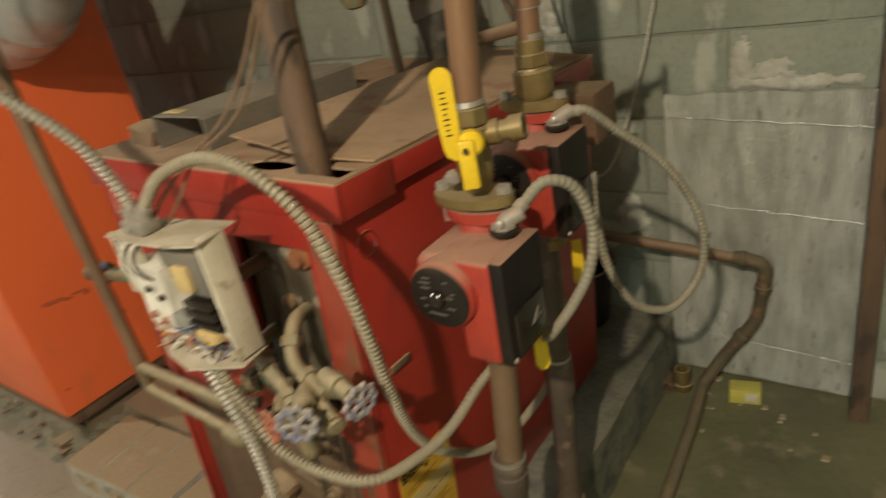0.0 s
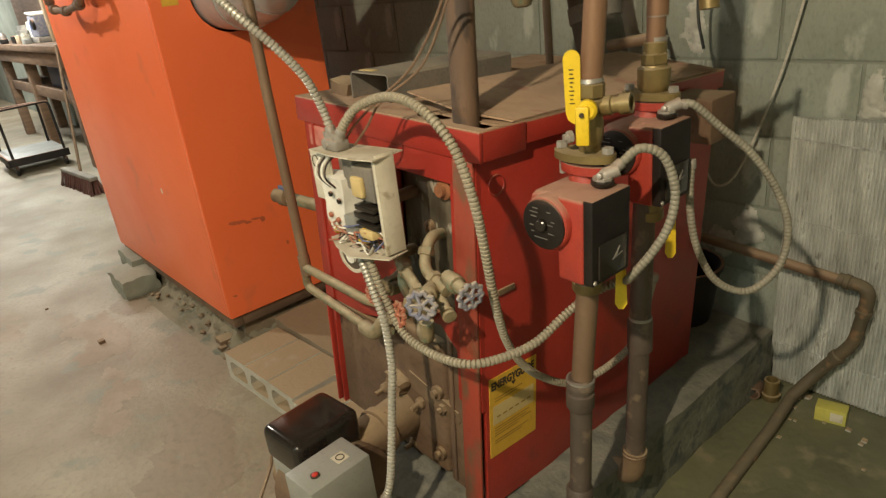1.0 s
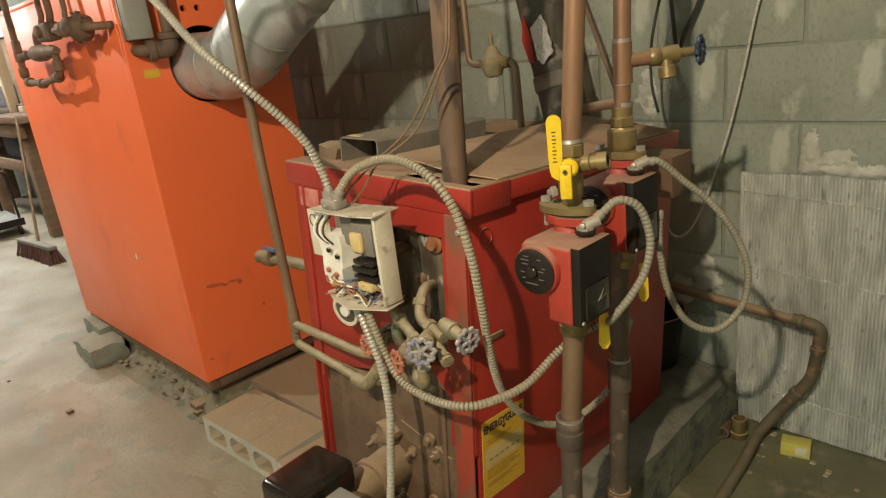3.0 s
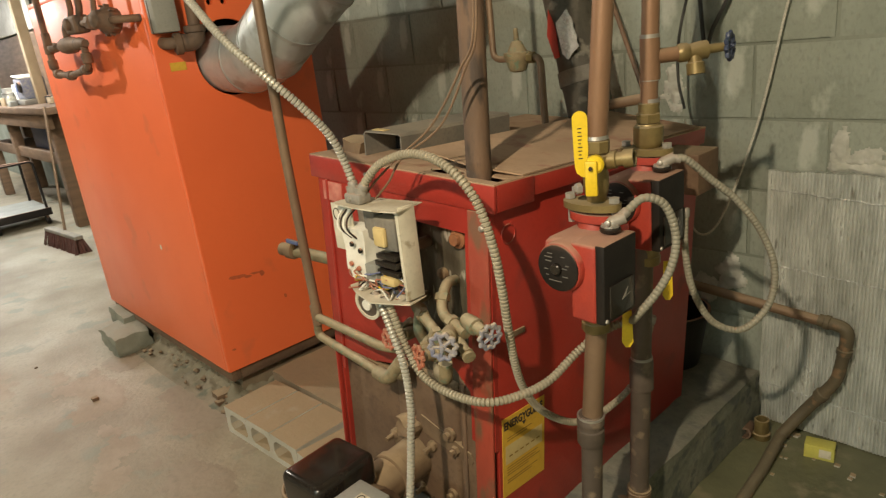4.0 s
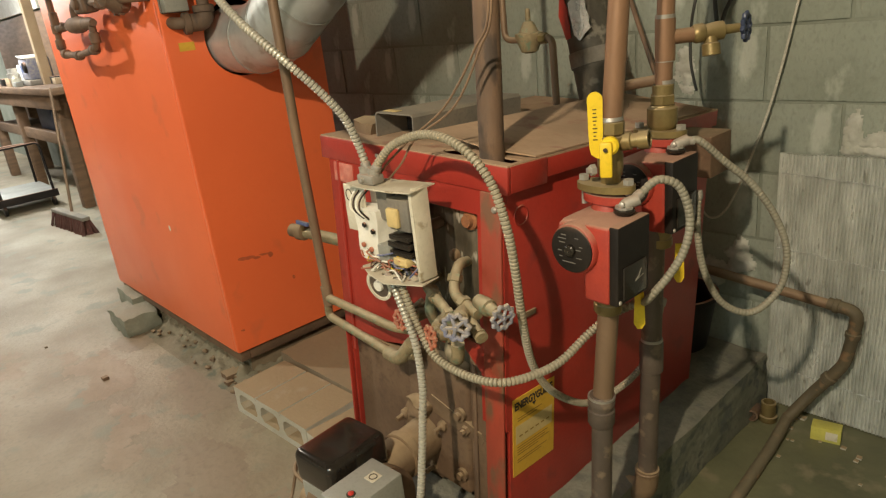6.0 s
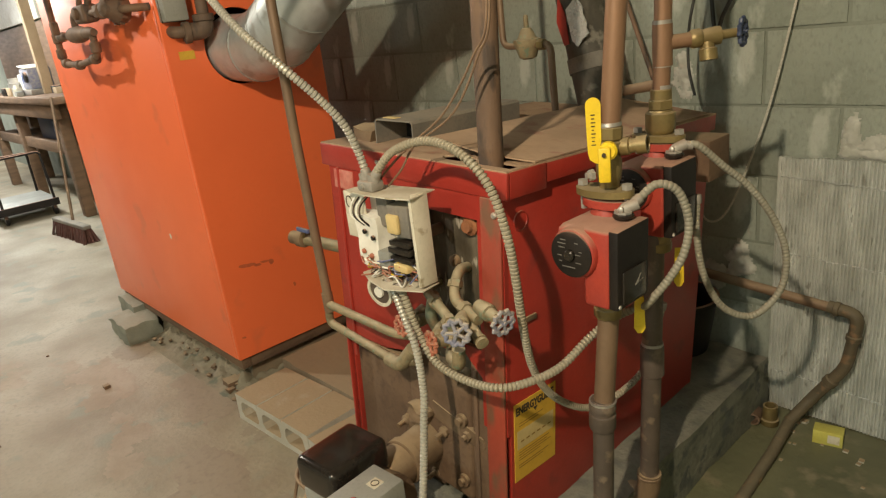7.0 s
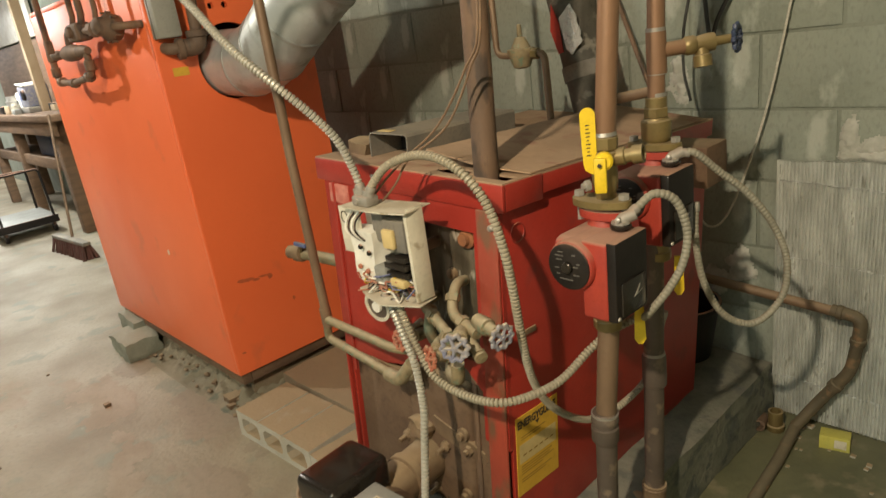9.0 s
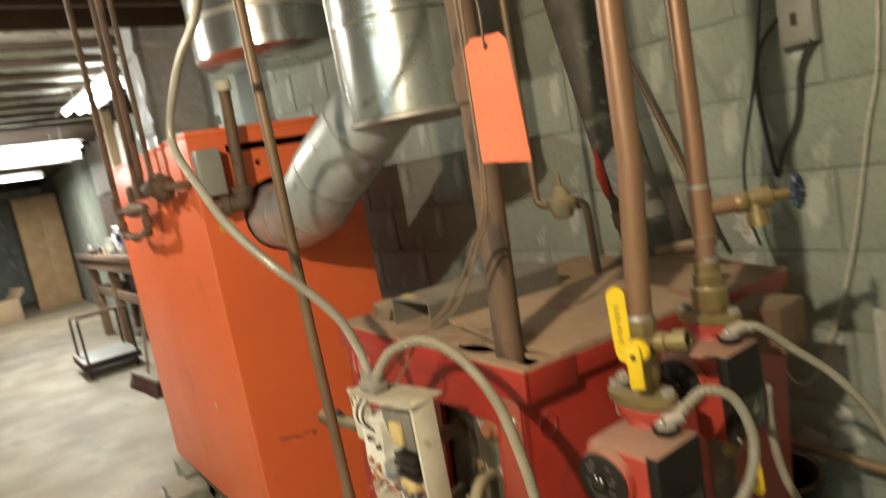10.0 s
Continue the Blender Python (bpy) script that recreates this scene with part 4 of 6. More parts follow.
def gate_valve(name, points, r, wheel_at, axis, wr, wmat, label):
    t = thing(name, points[0], label, "valve", "boiler trim valves", m=Matrix.Identity(4))
    part("pipe", tube(rounded(points, 0.03), r, 14), BRASS_DUST, t)
    a, w = Vector(axis).normalized(), Vector(wheel_at)
    part("bonnet", lathe([(-0.075, r * 1.25), (-0.055, r * 1.5), (-0.04, r * 1.5), (-0.038, r * 1.15), (-0.018, r * 1.0), (-0.016, 0.006), (0.0, 0.006)], w, a, 12), BRASS_DUST, t)
    part("handwheel", wheel(w, a, wr, 5), wmat, t)
    for k in range(1, len(points) - 1):
        q, d = Vector(points[k]), Vector(points[k + 1]) - Vector(points[k])
        part("hex_nut", lathe([(-0.006, r * 1.15), (-0.005, r * 1.38), (0.009, r * 1.38), (0.010, r * 1.15)], q + d * 0.45, d, 6), BRASS_DUST, t)
    return t


gate_valve("gate_valve", [(-0.215, -0.01, 0.75), (-0.178, -0.08, 0.766), (-0.08, -0.115, 0.747), (-0.045, -0.135, 0.742)], 0.0108, (0.002, -0.168, 0.757), (0.55, -0.8, 0.05), 0.0225, BLUE_FADED, "dusty brass valve with a blue handwheel")
gate_valve("gate_valve", [(-0.135, 0.01, 0.795), (-0.106, -0.05, 0.814), (-0.090, -0.086, 0.768), (0.0, -0.108, 0.757)], 0.0108, (0.072, -0.120, 0.776), (0.95, -0.2, -0.10), 0.0205, BLUE_FADED, "dusty brass valve with a grey handwheel")
gate_valve("gate_valve", [(-0.20, -0.02, 0.66), (-0.165, -0.07, 0.675), (-0.125, -0.105, 0.680)], 0.011, (-0.110, -0.140, 0.690), (-0.15, -0.95, 0.2), 0.0205, RED_WHEEL, "dusty brass valve with a faded red handwheel")
gate_valve("gate_valve", [(-0.27, -0.01, 0.68), (-0.255, -0.05, 0.68), (-0.25, -0.07, 0.68)], 0.010, (-0.238, -0.105, 0.68), (0.1, -0.95, 0.2), 0.020, RED_WHEEL, "dusty brass valve with a small red handwheel")
solo("pipe_tee", tube(rounded([(-0.17, -0.03, 0.62), (-0.10, -0.10, 0.645), (-0.045, -0.13, 0.655), (-0.035, -0.135, 0.70)], 0.03), 0.013, 14), BRASS_DUST, "dusty brass elbow under the handwheels", "pipe fitting")
solo("drain_nipple", lathe([(0, 0.010), (0.036, 0.010), (0.037, 0.0125), (0.041, 0.0125), (0.042, 0.010), (0.045, 0.0125), (0.050, 0.0125), (0.051, 0.008)], (-0.02, -0.11, 0.74), (0.85, -0.35, -0.3), 14), BRASS_DUST, "dusty threaded brass nipple", "pipe fitting")
solo("verdigris_elbow", tube(rounded([(-0.205, -0.01, 0.60), (-0.20, -0.06, 0.69), (-0.165, -0.07, 0.755)], 0.03), 0.012, 14), material("verdigris_brass", (0.20, 0.24, 0.17), (0.28, 0.22, 0.13), 0.8, 0, 25, 150, 0.2, TAN, 0.8), "brass elbow with green verdigris", "pipe fitting")

# copper feed lines at the front left
feed = thing("feed_line", (-0.57, -0.08, 0.6), "brown copper feed pipe bent across the boiler front", "pipe", m=Matrix.Identity(4))
part("riser", tube([(-0.569, -0.085, 2.41), (-0.569, -0.082, 1.40), (-0.576, -0.080, 1.05), (-0.562, -0.080, 0.63)], 0.0115, 14), COPPER_DULL, feed)
part("cross_pipe", tube(rounded([(-0.562, -0.08, 0.645), (-0.555, -0.082, 0.640), (-0.30, -0.085, 0.634), (-0.25, -0.06, 0.63)], 0.02), 0.0105, 14), BRASS_DUST, feed)
part("cross_pipe", tube(rounded([(-0.562, -0.08, 0.66), (-0.576, -0.08, 0.585), (-0.32, -0.08, 0.556), (-0.24, -0.08, 0.58)], 0.02), 0.0105, 14), BRASS_DUST, feed)
part("tee", tube(rounded([(-0.34, -0.08, 0.555), (-0.285, -0.09, 0.560), (-0.245, -0.08, 0.610)], 0.03), 0.0165, 14), BRASS_DUST, feed)
part("elbow", tube([(-0.566, -0.08, 0.67), (-0.564, -0.08, 0.62)], 0.014, 14), COPPER_DULL, feed)
stub = thing("drain_stub", (-0.62, 0.1, 0.75), "brown pipe stub with a blue lever between boiler and furnace", "valve", m=Matrix.Identity(4))
part("pipe", tube([(-0.60, 0.13, 0.691), (-0.902, 0.06, 0.716)], 0.017, 14), BRASS_DUST, stub)
part("cap", lathe([(-0.03, 0.017), (-0.025, 0.026), (0.0, 0.026), (0.004, 0.020), (0.03, 0.020)], (-0.902, 0.06, 0.716), (-1, -0.2, 0), 12), CASTING, stub)
part("lever", box((-0.860, 0.03, 0.753), (-0.800, 0.04, 0.765), 0.003), BLUE, stub)
part("stem", tube([(-0.830, 0.036, 0.759), (-0.882, 0.06, 0.716)], 0.005, 8), BRASS, stub)

# ---- flexible conduits ----


def conduit(points, r, mat, label, low=0.64):
    t = thing("flexible_conduit", points[0], label, "conduit", "flexible conduits", m=Matrix.Identity(4))
    part("armour", flex(points, r, low=low), mat, t)
    for a, b in ((points[0], points[1]), (points[-1], points[-2])):
        part("ferrule", lathe([(-0.004, r * 1.02), (0.002, r * 1.16), (0.012, r * 1.16), (0.014, r * 1.0)], a, Vector(b) - Vector(a), 12), ZINC, t)
    return t


conduit([(-0.231, -0.141, 1.015), (-0.242, -0.145, 1.06), (-0.245, -0.165, 1.115), (-0.26, -0.20, 1.17), (-0.29, -0.245, 1.232), (-0.365, -0.27, 1.298), (-0.45, -0.275, 1.365), (-0.60, -0.265, 1.48), (-0.52, -0.245, 1.60), (-0.33, -0.245, 1.68), (-0.15, -0.25, 1.95), (-0.12, -0.25, 2.42)], 0.0084, FLEX_NEW, "ribbed steel conduit looping up to the ceiling")
conduit([(-0.206, -0.141, 1.015), (-0.190, -0.138, 1.035), (-0.150, -0.132, 1.066), (-0.089, -0.12, 1.084), (-0.025, -0.12, 1.081), (0.031, -0.12, 1.056), (0.066, -0.112, 1.007), (0.080, -0.10, 0.93), (0.077, -0.085, 0.85), (0.062, -0.06, 0.745), (0.04, -0.02, 0.638), (0.026, 0.03, 0.555), (0.026, 0.09, 0.490), (0.032, 0.17, 0.438), (0.045, 0.27, 0.430), (0.06, 0.36, 0.47), (0.09, 0.38, 0.62)], 0.0084, FLEX, "dusty ribbed conduit arching over the boiler control")
conduit([(-0.165, -0.152, 0.806), (-0.150, -0.152, 0.77), (-0.133, -0.145, 0.705), (-0.092, -0.145, 0.656), (-0.017, -0.14, 0.640), (0.055, -0.125, 0.643), (0.085, -0.067, 0.641), (0.100, -0.003, 0.646), (0.115, 0.067, 0.679), (0.150, 0.099, 0.717), (0.190, 0.121, 0.742)], 0.0084, FLEX, "dusty ribbed conduit sagging from the control to the pump")
conduit([(-0.200, -0.150, 0.806), (-0.180, -0.155, 0.785), (-0.147, -0.162, 0.734), (-0.123, -0.165, 0.680), (-0.113, -0.17, 0.596), (-0.106, -0.185, 0.54), (-0.100, -0.205, 0.455), (-0.098, -0.225, 0.37), (-0.110, -0.235, 0.32)], 0.0084, FLEX_NEW, "ribbed conduit hanging down to the burner")
conduit([(0.219, 0.063, 0.960), (0.228, 0.071, 0.970), (0.247, 0.088, 0.988), (0.270, 0.112, 0.972), (0.281, 0.127, 0.918), (0.277, 0.120, 0.864), (0.257, 0.105, 0.816), (0.228, 0.090, 0.772), (0.208, 0.108, 0.752), (0.19, 0.121, 0.742)], 0.0076, FLEX_GREY, "dusty ribbed conduit looping from the front pump", 0.84)
conduit([(0.187, 0.295, 1.006), (0.207, 0.306, 1.003), (0.236, 0.342, 0.960), (0.272, 0.384, 0.909), (0.303, 0.420, 0.842), (0.322, 0.442, 0.768), (0.320, 0.440, 0.696), (0.299, 0.416, 0.650), (0.273, 0.386, 0.636), (0.239, 0.345, 0.668), (0.213, 0.320, 0.741), (0.203, 0.310, 0.825), (0.198, 0.32, 0.90)], 0.0074, FLEX_GREY, "dusty ribbed conduit hanging in a wide loop", 0.84)

# ---- oil burner ----
burner = thing("oil_burner", (-0.27, -0.27, 0.18), "oil burner with a black motor and a grey transformer box", "oil burner", m=Matrix.Identity(4))
part("blast_tube", tube([(-0.30, 0.04, 0.33), (-0.27, -0.20, 0.33)], 0.050, 22), CASTING, burner, "dusty cast blast tube")
part("flange", lathe([(0, 0.095), (0.012, 0.095), (0.016, 0.08), (0.03, 0.068)], (-0.292, -0.008, 0.33), (0.12, -0.99, 0), 24), CASTING, burner)
for k in range(3):
    a = radians(40 + 120 * k)
    part("clamp", lathe([(0, 0.013), (0.025, 0.013), (0.03, 0.006), (0.05, 0.006)], (-0.292 + 0.082 * math.cos(a), -0.02, 0.33 + 0.082 * math.sin(a)), (0.12, -0.99, 0), 8), CASTING, burner)
part("housing", lathe([(-0.075, 0.06), (-0.07, 0.105), (0.06, 0.105), (0.065, 0.06)], (-0.262, -0.262, 0.285), (1, 0.1, 0), 26), SOOT, burner, "round brown fan housing")
mb = box((-0.064, -0.080, -0.040), (0.064, 0.080, 0.040), 0.018, seg=5)
motor = part("motor_cover", mb, BLACK, burner, "glossy black domed motor cover")
motor.matrix_local = Matrix.Translation((-0.290, -0.275, 0.411)) @ Matrix.Rotation(radians(5), 4, "Z")
skirt = part("motor_skirt", box((-0.058, -0.074, -0.125), (0.058, 0.074, -0.0405), 0.006), GREY_BOX, burner)
skirt.matrix_local = Matrix.Translation((-0.290, -0.275, 0.411)) @ Matrix.Rotation(radians(5), 4, "Z")
gb = part("primary_control", box((-0.042, -0.070, -0.085), (0.046, 0.064, 0.026), 0.004), GREY_BOX, burner, "grey primary control box with a red reset button")
gb.matrix_local = Matrix.Translation((-0.150, -0.320, 0.416)) @ Matrix.Rotation(radians(4), 4, "Z")
part("reset_button", lathe([(0, 0.006), (0.004, 0.006), (0.005, 0.004)], (0.010, -0.036, 0.026), (0, 0, 1), 14), material("red_button", (0.6, 0.05, 0.03), (0.5, 0.04, 0.03), 0.4, 0, 30, 100, 0), gb)
part("button_ring", lathe([(0, 0.009), (0.002, 0.009)], (0.010, -0.036, 0.026), (0, 0, 1), 14), INK, gb)
part("paper_label", box((-0.006, 0.010, 0.026), (0.020, 0.036, 0.0266), 0), CREAM, gb)
part("label_ring", tube([(0.007 + 0.008 * math.cos(2 * math.pi * k / 16), 0.023 + 0.008 * math.sin(2 * math.pi * k / 16), 0.027) for k in range(17)], 0.001, 5), INK, gb)
part("conduit_elbow", tube(rounded([(-0.110, -0.235, 0.325), (-0.112, -0.240, 0.300), (-0.165, -0.262, 0.295)], 0.02), 0.011, 12), STEEL, burner)
arm = part("mounting_arm", plate([(-0.03, -0.018), (0.11, -0.016), (0.135, -0.010), (0.14, 0.004), (0.13, 0.018), (0.10, 0.020), (-0.03, 0.026)], [circle(0.120, 0.003, 0.006, 10)], 0.014, Matrix.Translation((-0.235, -0.022, 0.420)) @ Matrix.Rotation(radians(12), 4, "Y") @ FRONT), CASTING, burner, "dusty cast mounting arm")
part("arm_bolt", lathe([(0, 0.012), (0.008, 0.012), (0.009, 0.007), (0.018, 0.007)], (-0.150, -0.036, 0.402), (0, -1, 0), 6), CASTING, arm)
part("cast_lug", rough_slab((-0.325, -0.070, 0.375), (-0.270, -0.025, 0.425), 0.022, 6, 6), CASTING, burner, "lumpy dusty cast lug")
part("tube_band", lathe([(-0.012, 0.052), (-0.009, 0.056), (0.009, 0.056), (0.012, 0.052)], (-0.279, -0.125, 0.33), (0.12, -0.99, 0), 22), CASTING, burner)
part("support_foot", tube([(-0.262, -0.27, 0.20), (-0.262, -0.29, 0.0)], 0.018, 12), IRON, burner)
part("oil_pump", lathe([(0, 0.05), (0.05, 0.05), (0.055, 0.035), (0.09, 0.03)], (-0.33, -0.29, 0.26), (-1, -0.2, 0), 18), CASTING, burner)
part("fuel_line", tube(smooth([(-0.40, -0.30, 0.27), (-0.46, -0.31, 0.30), (-0.53, -0.27, 0.27), (-0.55, -0.29, 0.18), (-0.50, -0.36, 0.13), (-0.42, -0.36, 0.16), (-0.36, -0.34, 0.22)], 6), 0.0045, 8), COPPER_DULL, burner, "thin copper fuel line")
part("bracket", box((-0.12, -0.02, 0.34), (-0.085, 0.02, 0.40), 0.006), CASTING, burner)

# ---- loose things round the boiler ----


def core_block(name, lo, size, label, m=None):
    """A hollow concrete block on its side: three cells open to the front, two score lines on top."""
    w, d, h = size
    t = thing(name, lo, label, "concrete block", "loose concrete blocks", m=m or Matrix.Translation(lo))
    holes = []
    for k in range(3):
        a = 0.028 + k * (w - 0.028) / 3
        b = a + (w - 0.028) / 3 - 0.026
        holes.append([(a + 0.016, 0.022), (b - 0.010, 0.022), (b, 0.036), (b - 0.006, h - 0.030), (b - 0.020, h - 0.022), (a + 0.022, h - 0.021), (a + 0.006, h - 0.032), (a, 0.04)])
    body = plate([(0, 0), (w, 0), (w, h - 0.004), (2 * w / 3 + 0.004, h), (2 * w / 3 + 0.002, h - 0.011), (2 * w / 3 - 0.002, h - 0.011), (2 * w / 3 - 0.004, h), (w / 3 + 0.004, h), (w / 3 + 0.002, h - 0.011), (w / 3 - 0.002, h - 0.011), (w / 3 - 0.004, h), (0.004, h)], holes, d, Matrix.Translation((0, d, 0)) @ FRONT)
    part("block_body", body, BLOCK_DUSTY, t)
    return t


core_block("concrete_block", (0, 0, 0), (0.445, 0.216, 0.104), "hollow concrete block lying flat, dusty on top", Matrix.Translation((-1.323, -0.085, 0.0)) @ Matrix.Rotation(radians(3), 4, "Z"))
core_block("concrete_block", (0, 0, 0), (0.40, 0.210, 0.100), "hollow concrete block lying half under the burner", Matrix.Translation((-0.868, -0.066, 0.0)) @ Matrix.Rotation(radians(-3), 4, "Z"))
solo("broken_block", rough_slab((-2.74, -0.02, 0.0), (-2.50, 0.072, 0.125), 0.014, 5, 8), RUBBLE_GREY, "chipped grey concrete block against the furnace base", "concrete block")
solo("broken_block", rough_slab((-2.60, -0.125, 0.0), (-2.34, 0.025, 0.090), 0.018, 6, 2), RUBBLE_GREY, "broken piece of concrete block at the furnace corner", "concrete block")
solo("furnace_plinth", rough_slab((-2.72, 0.075, 0.0), (-1.50, 0.60, 0.099), 0.010, 10, 5), DUSTY_PAD, "rough concrete plinth under the furnace", "concrete plinth", kind="structure")
random.seed(8)
for k in range(9):
    x, y, s = random.uniform(-1.6, -1.28), random.uniform(-0.02, 0.09), random.uniform(0.010, 0.028)
    solo("rubble", rough_slab((x - s, y - s, 0.0), (x + s, y + s, s * 1.2), s * 0.35, 2, k), SOOT, "small lump of broken concrete on the floor", "rubble", "rubble lumps")
for x, y, s in ((-2.013, -0.335, 0.012), (-2.6, -0.42, 0.006), (-2.35, -0.7, 0.007), (-3.1, -0.75, 0.008), (-1.9, -0.75, 0.006)):
    solo("floor_chip", rough_slab((x - s, y - s, 0.0), (x + s, y + s, s), s * 0.4, 2, 3), SOOT, "small dark chip lying on the floor", "debris", "floor chips")



def floor_stain(cx, cy, rx, ry, seed, mat, label, grow=0.55):
    """A thin worn skin on the floor with a ragged outline."""
    bm = bmesh.new()
    step, verts = 0.012, {}
    nx, ny = int(rx * 1.5 / step), int(ry * 1.5 / step)

    def amount(x, y):
        p = Vector((x * 5, y * 5, seed))
        return noise.noise(p) * 0.9 + noise.noise(p * 2.9) * 0.45 + noise.noise(p * 7.3) * 0.25 + grow - ((x - cx) / rx) ** 2 - ((y - cy) / ry) ** 2

    def corner(i, k):
        if (i, k) not in verts:
            x, y = cx + i * step, cy + k * step
            j = noise.noise_vector(Vector((x * 90, y * 90, seed))) * step * 0.4
            verts[i, k] = bm.verts.new((x + j.x, y + j.y, 0.0008 + min(max(amount(x, y), 0.0) * 0.003, 0.0012)))
        return verts[i, k]

    for i in range(-nx, nx):
        for k in range(-ny, ny):
            if cy + (k + 1) * step < Y1 and amount(cx + (i + 0.5) * step, cy + (k + 0.5) * step) > 0:
                bm.faces.new((corner(i, k), corner(i + 1, k), corner(i + 1, k + 1), corner(i, k + 1)))
    solo("floor_stain", bm, mat, label, "floor stain", "floor stains", kind="structure")


# Damp floor whose dark colour also paints the boiler's shade.
floor_stain(0.60, 0.40, 0.80, 1.0, 31.0, DAMP_SHADED, "damp greenish concrete floor beside the boiler, darkened for its shade", 1.3)
floor_stain(-2.12, -0.34, 0.50, 0.16, 2.0, PINK_FLOOR, "pinkish worn patch of the concrete floor", 0.45)
floor_stain(-2.45, -0.62, 0.40, 0.14, 12.0, PINK_FLOOR, "pale worn patch of the concrete floor", 0.25)
floor_stain(-1.55, -0.42, 0.35, 0.14, 15.0, PINK_FLOOR, "pale worn patch of the concrete floor", 0.2)
floor_stain(-1.50, -0.10, 0.45, 0.13, 5.0, BROWN_FLOOR, "brown damp stain along the furnace plinth", 0.35)
floor_stain(-0.85, -0.36, 0.45, 0.20, 23.0, BROWN_FLOOR, "brown dirt on the floor before the burner", 0.4)
floor_stain(-1.10, -0.30, 0.40, 0.13, 8.0, BROWN_FLOOR, "brown stain before the concrete blocks", 0.3)
floor_stain(-2.30, -0.12, 0.40, 0.10, 19.0, BROWN_FLOOR, "brown dirt trodden along the furnace front", 0.3)

def dirt_bank(x0, y0, x1, y1, wide, high, seed, mat, label):
    """A low uneven bank of dirt and crumbs along a line, highest at the line and thinning out to one side."""
    bm = bmesh.new()
    a, b = Vector((x0, y0, 0)), Vector((x1, y1, 0))
    run = (b - a).normalized()
    out = Vector((run.y, -run.x, 0))
    n, m = int((b - a).length / 0.012), 14
    rows = []
    for i in range(n + 1):
        row = []
        for k in range(m + 1):
            q = a + run * ((b - a).length * i / n) + out * (wide * k / m)
            p = Vector((q.x * 14, q.y * 14, seed))
            lump = 0.55 + 0.7 * noise.noise(p) + 0.5 * noise.noise(p * 3.1) + 0.12 * noise.noise(p * 7.7)
            fall = (1 - k / m) ** 1.6 * min(1, i / 5, (n - i) / 5)
            row.append(bm.verts.new((q.x, q.y, max(high * fall * max(lump, 0), 0) + 0.0006 - 0.004 * (k == m))))
        rows.append(row)
    for r0, r1 in zip(rows, rows[1:]):
        for k in range(m):
            bm.faces.new((r0[k], r1[k], r1[k + 1], r0[k + 1])).smooth = True
    solo("dirt_bank", bm, mat, label, "debris", "dirt banks", kind="stuff")


dirt_bank(-2.72, 0.078, -1.42, 0.078, 0.15, 0.060, 3, DIRT, "crumbled concrete and brown dirt along the furnace base")
dirt_bank(-1.53, -0.02, -1.53, 0.60, 0.18, 0.07, 7, DIRT, "brown dirt along the furnace side")
random.seed(31)
bm = bmesh.new()
for k in range(46):
    x, y = (random.uniform(-2.66, -1.42), random.uniform(-0.05, 0.05)) if k < 34 else (random.uniform(-1.45, -1.25), random.uniform(-0.02, 0.09))
    r = random.uniform(0.004, 0.013)
    made = bmesh.ops.create_icosphere(bm, subdivisions=1, radius=r, matrix=Matrix.Translation((x, y, r * 0.5 + 0.012)) @ Matrix.Diagonal((1.4, 1.0, 0.75, 1)))
    for v in made["verts"]:
        v.co += noise.noise_vector(v.co * 60) * r * 0.5
solo("furnace_debris", bm, SOOT, "dark crumbs of concrete along the furnace base", "debris", kind="stuff")

drain = thing("drain_pipe", (0.2, 1.0, 0.0), "rusty drain pipe along the wall and down to the floor", "pipe", m=Matrix.Identity(4))
part("wall_run", tube([(-0.42, 0.99, 0.468), (0.28, 1.0, 0.402)], 0.0145, 14), COPPER_DULL, drain)
part("elbow", tube(rounded([(0.24, 1.0, 0.408), (0.316, 1.0, 0.400), (0.308, 1.0, 0.315)], 0.03), 0.0175, 14), DAMP_IRON, drain)
for at, way in (((0.262, 1.0, 0.405), (1, 0, -0.08)), ((0.309, 1.0, 0.330), (0.08, 0, 1))):
    part("elbow_collar", lathe([(-0.008, 0.018), (-0.006, 0.0205), (0.006, 0.0205), (0.008, 0.018)], at, way, 16), DAMP_IRON, drain)
part("drop", tube(rounded([(0.309, 1.0, 0.330), (0.297, 1.0, 0.235), (0.225, 0.99, 0.120), (0.175, 0.95, 0.035)], 0.03), 0.0165, 14), DAMP_IRON, drain)
part("drop_collar", lathe([(-0.012, 0.017), (-0.009, 0.0205), (0.009, 0.0205), (0.012, 0.017)], (0.262, 0.995, 0.180), (0.53, 0, 0.85), 14), DAMP_IRON, drain)
part("floor_run", tube([(0.175, 0.955, 0.034), (0.186, 0.80, 0.014), (0.195, 0.62, 0.006), (0.215, 0.30, 0.004), (0.25, -0.4, 0.003)], 0.0165, 14), DAMP_IRON, drain)
solo("floor_stub", lathe([(0, 0.023), (0.004, 0.026), (0.02, 0.026), (0.022, 0.021), (0.065, 0.021), (0.066, 0.016), (0.04, 0.016)], (0.118, 0.955, 0.0)), BRASS, "brass pipe stub standing on the floor", "pipe fitting")
solo("floor_stub", lathe([(0, 0.018), (0.06, 0.018), (0.061, 0.013), (0.03, 0.013)], (0.075, 0.97, 0.02), (0.2, -1, 0.1)), IRON, "rusty open pipe end beside the pad", "pipe fitting")
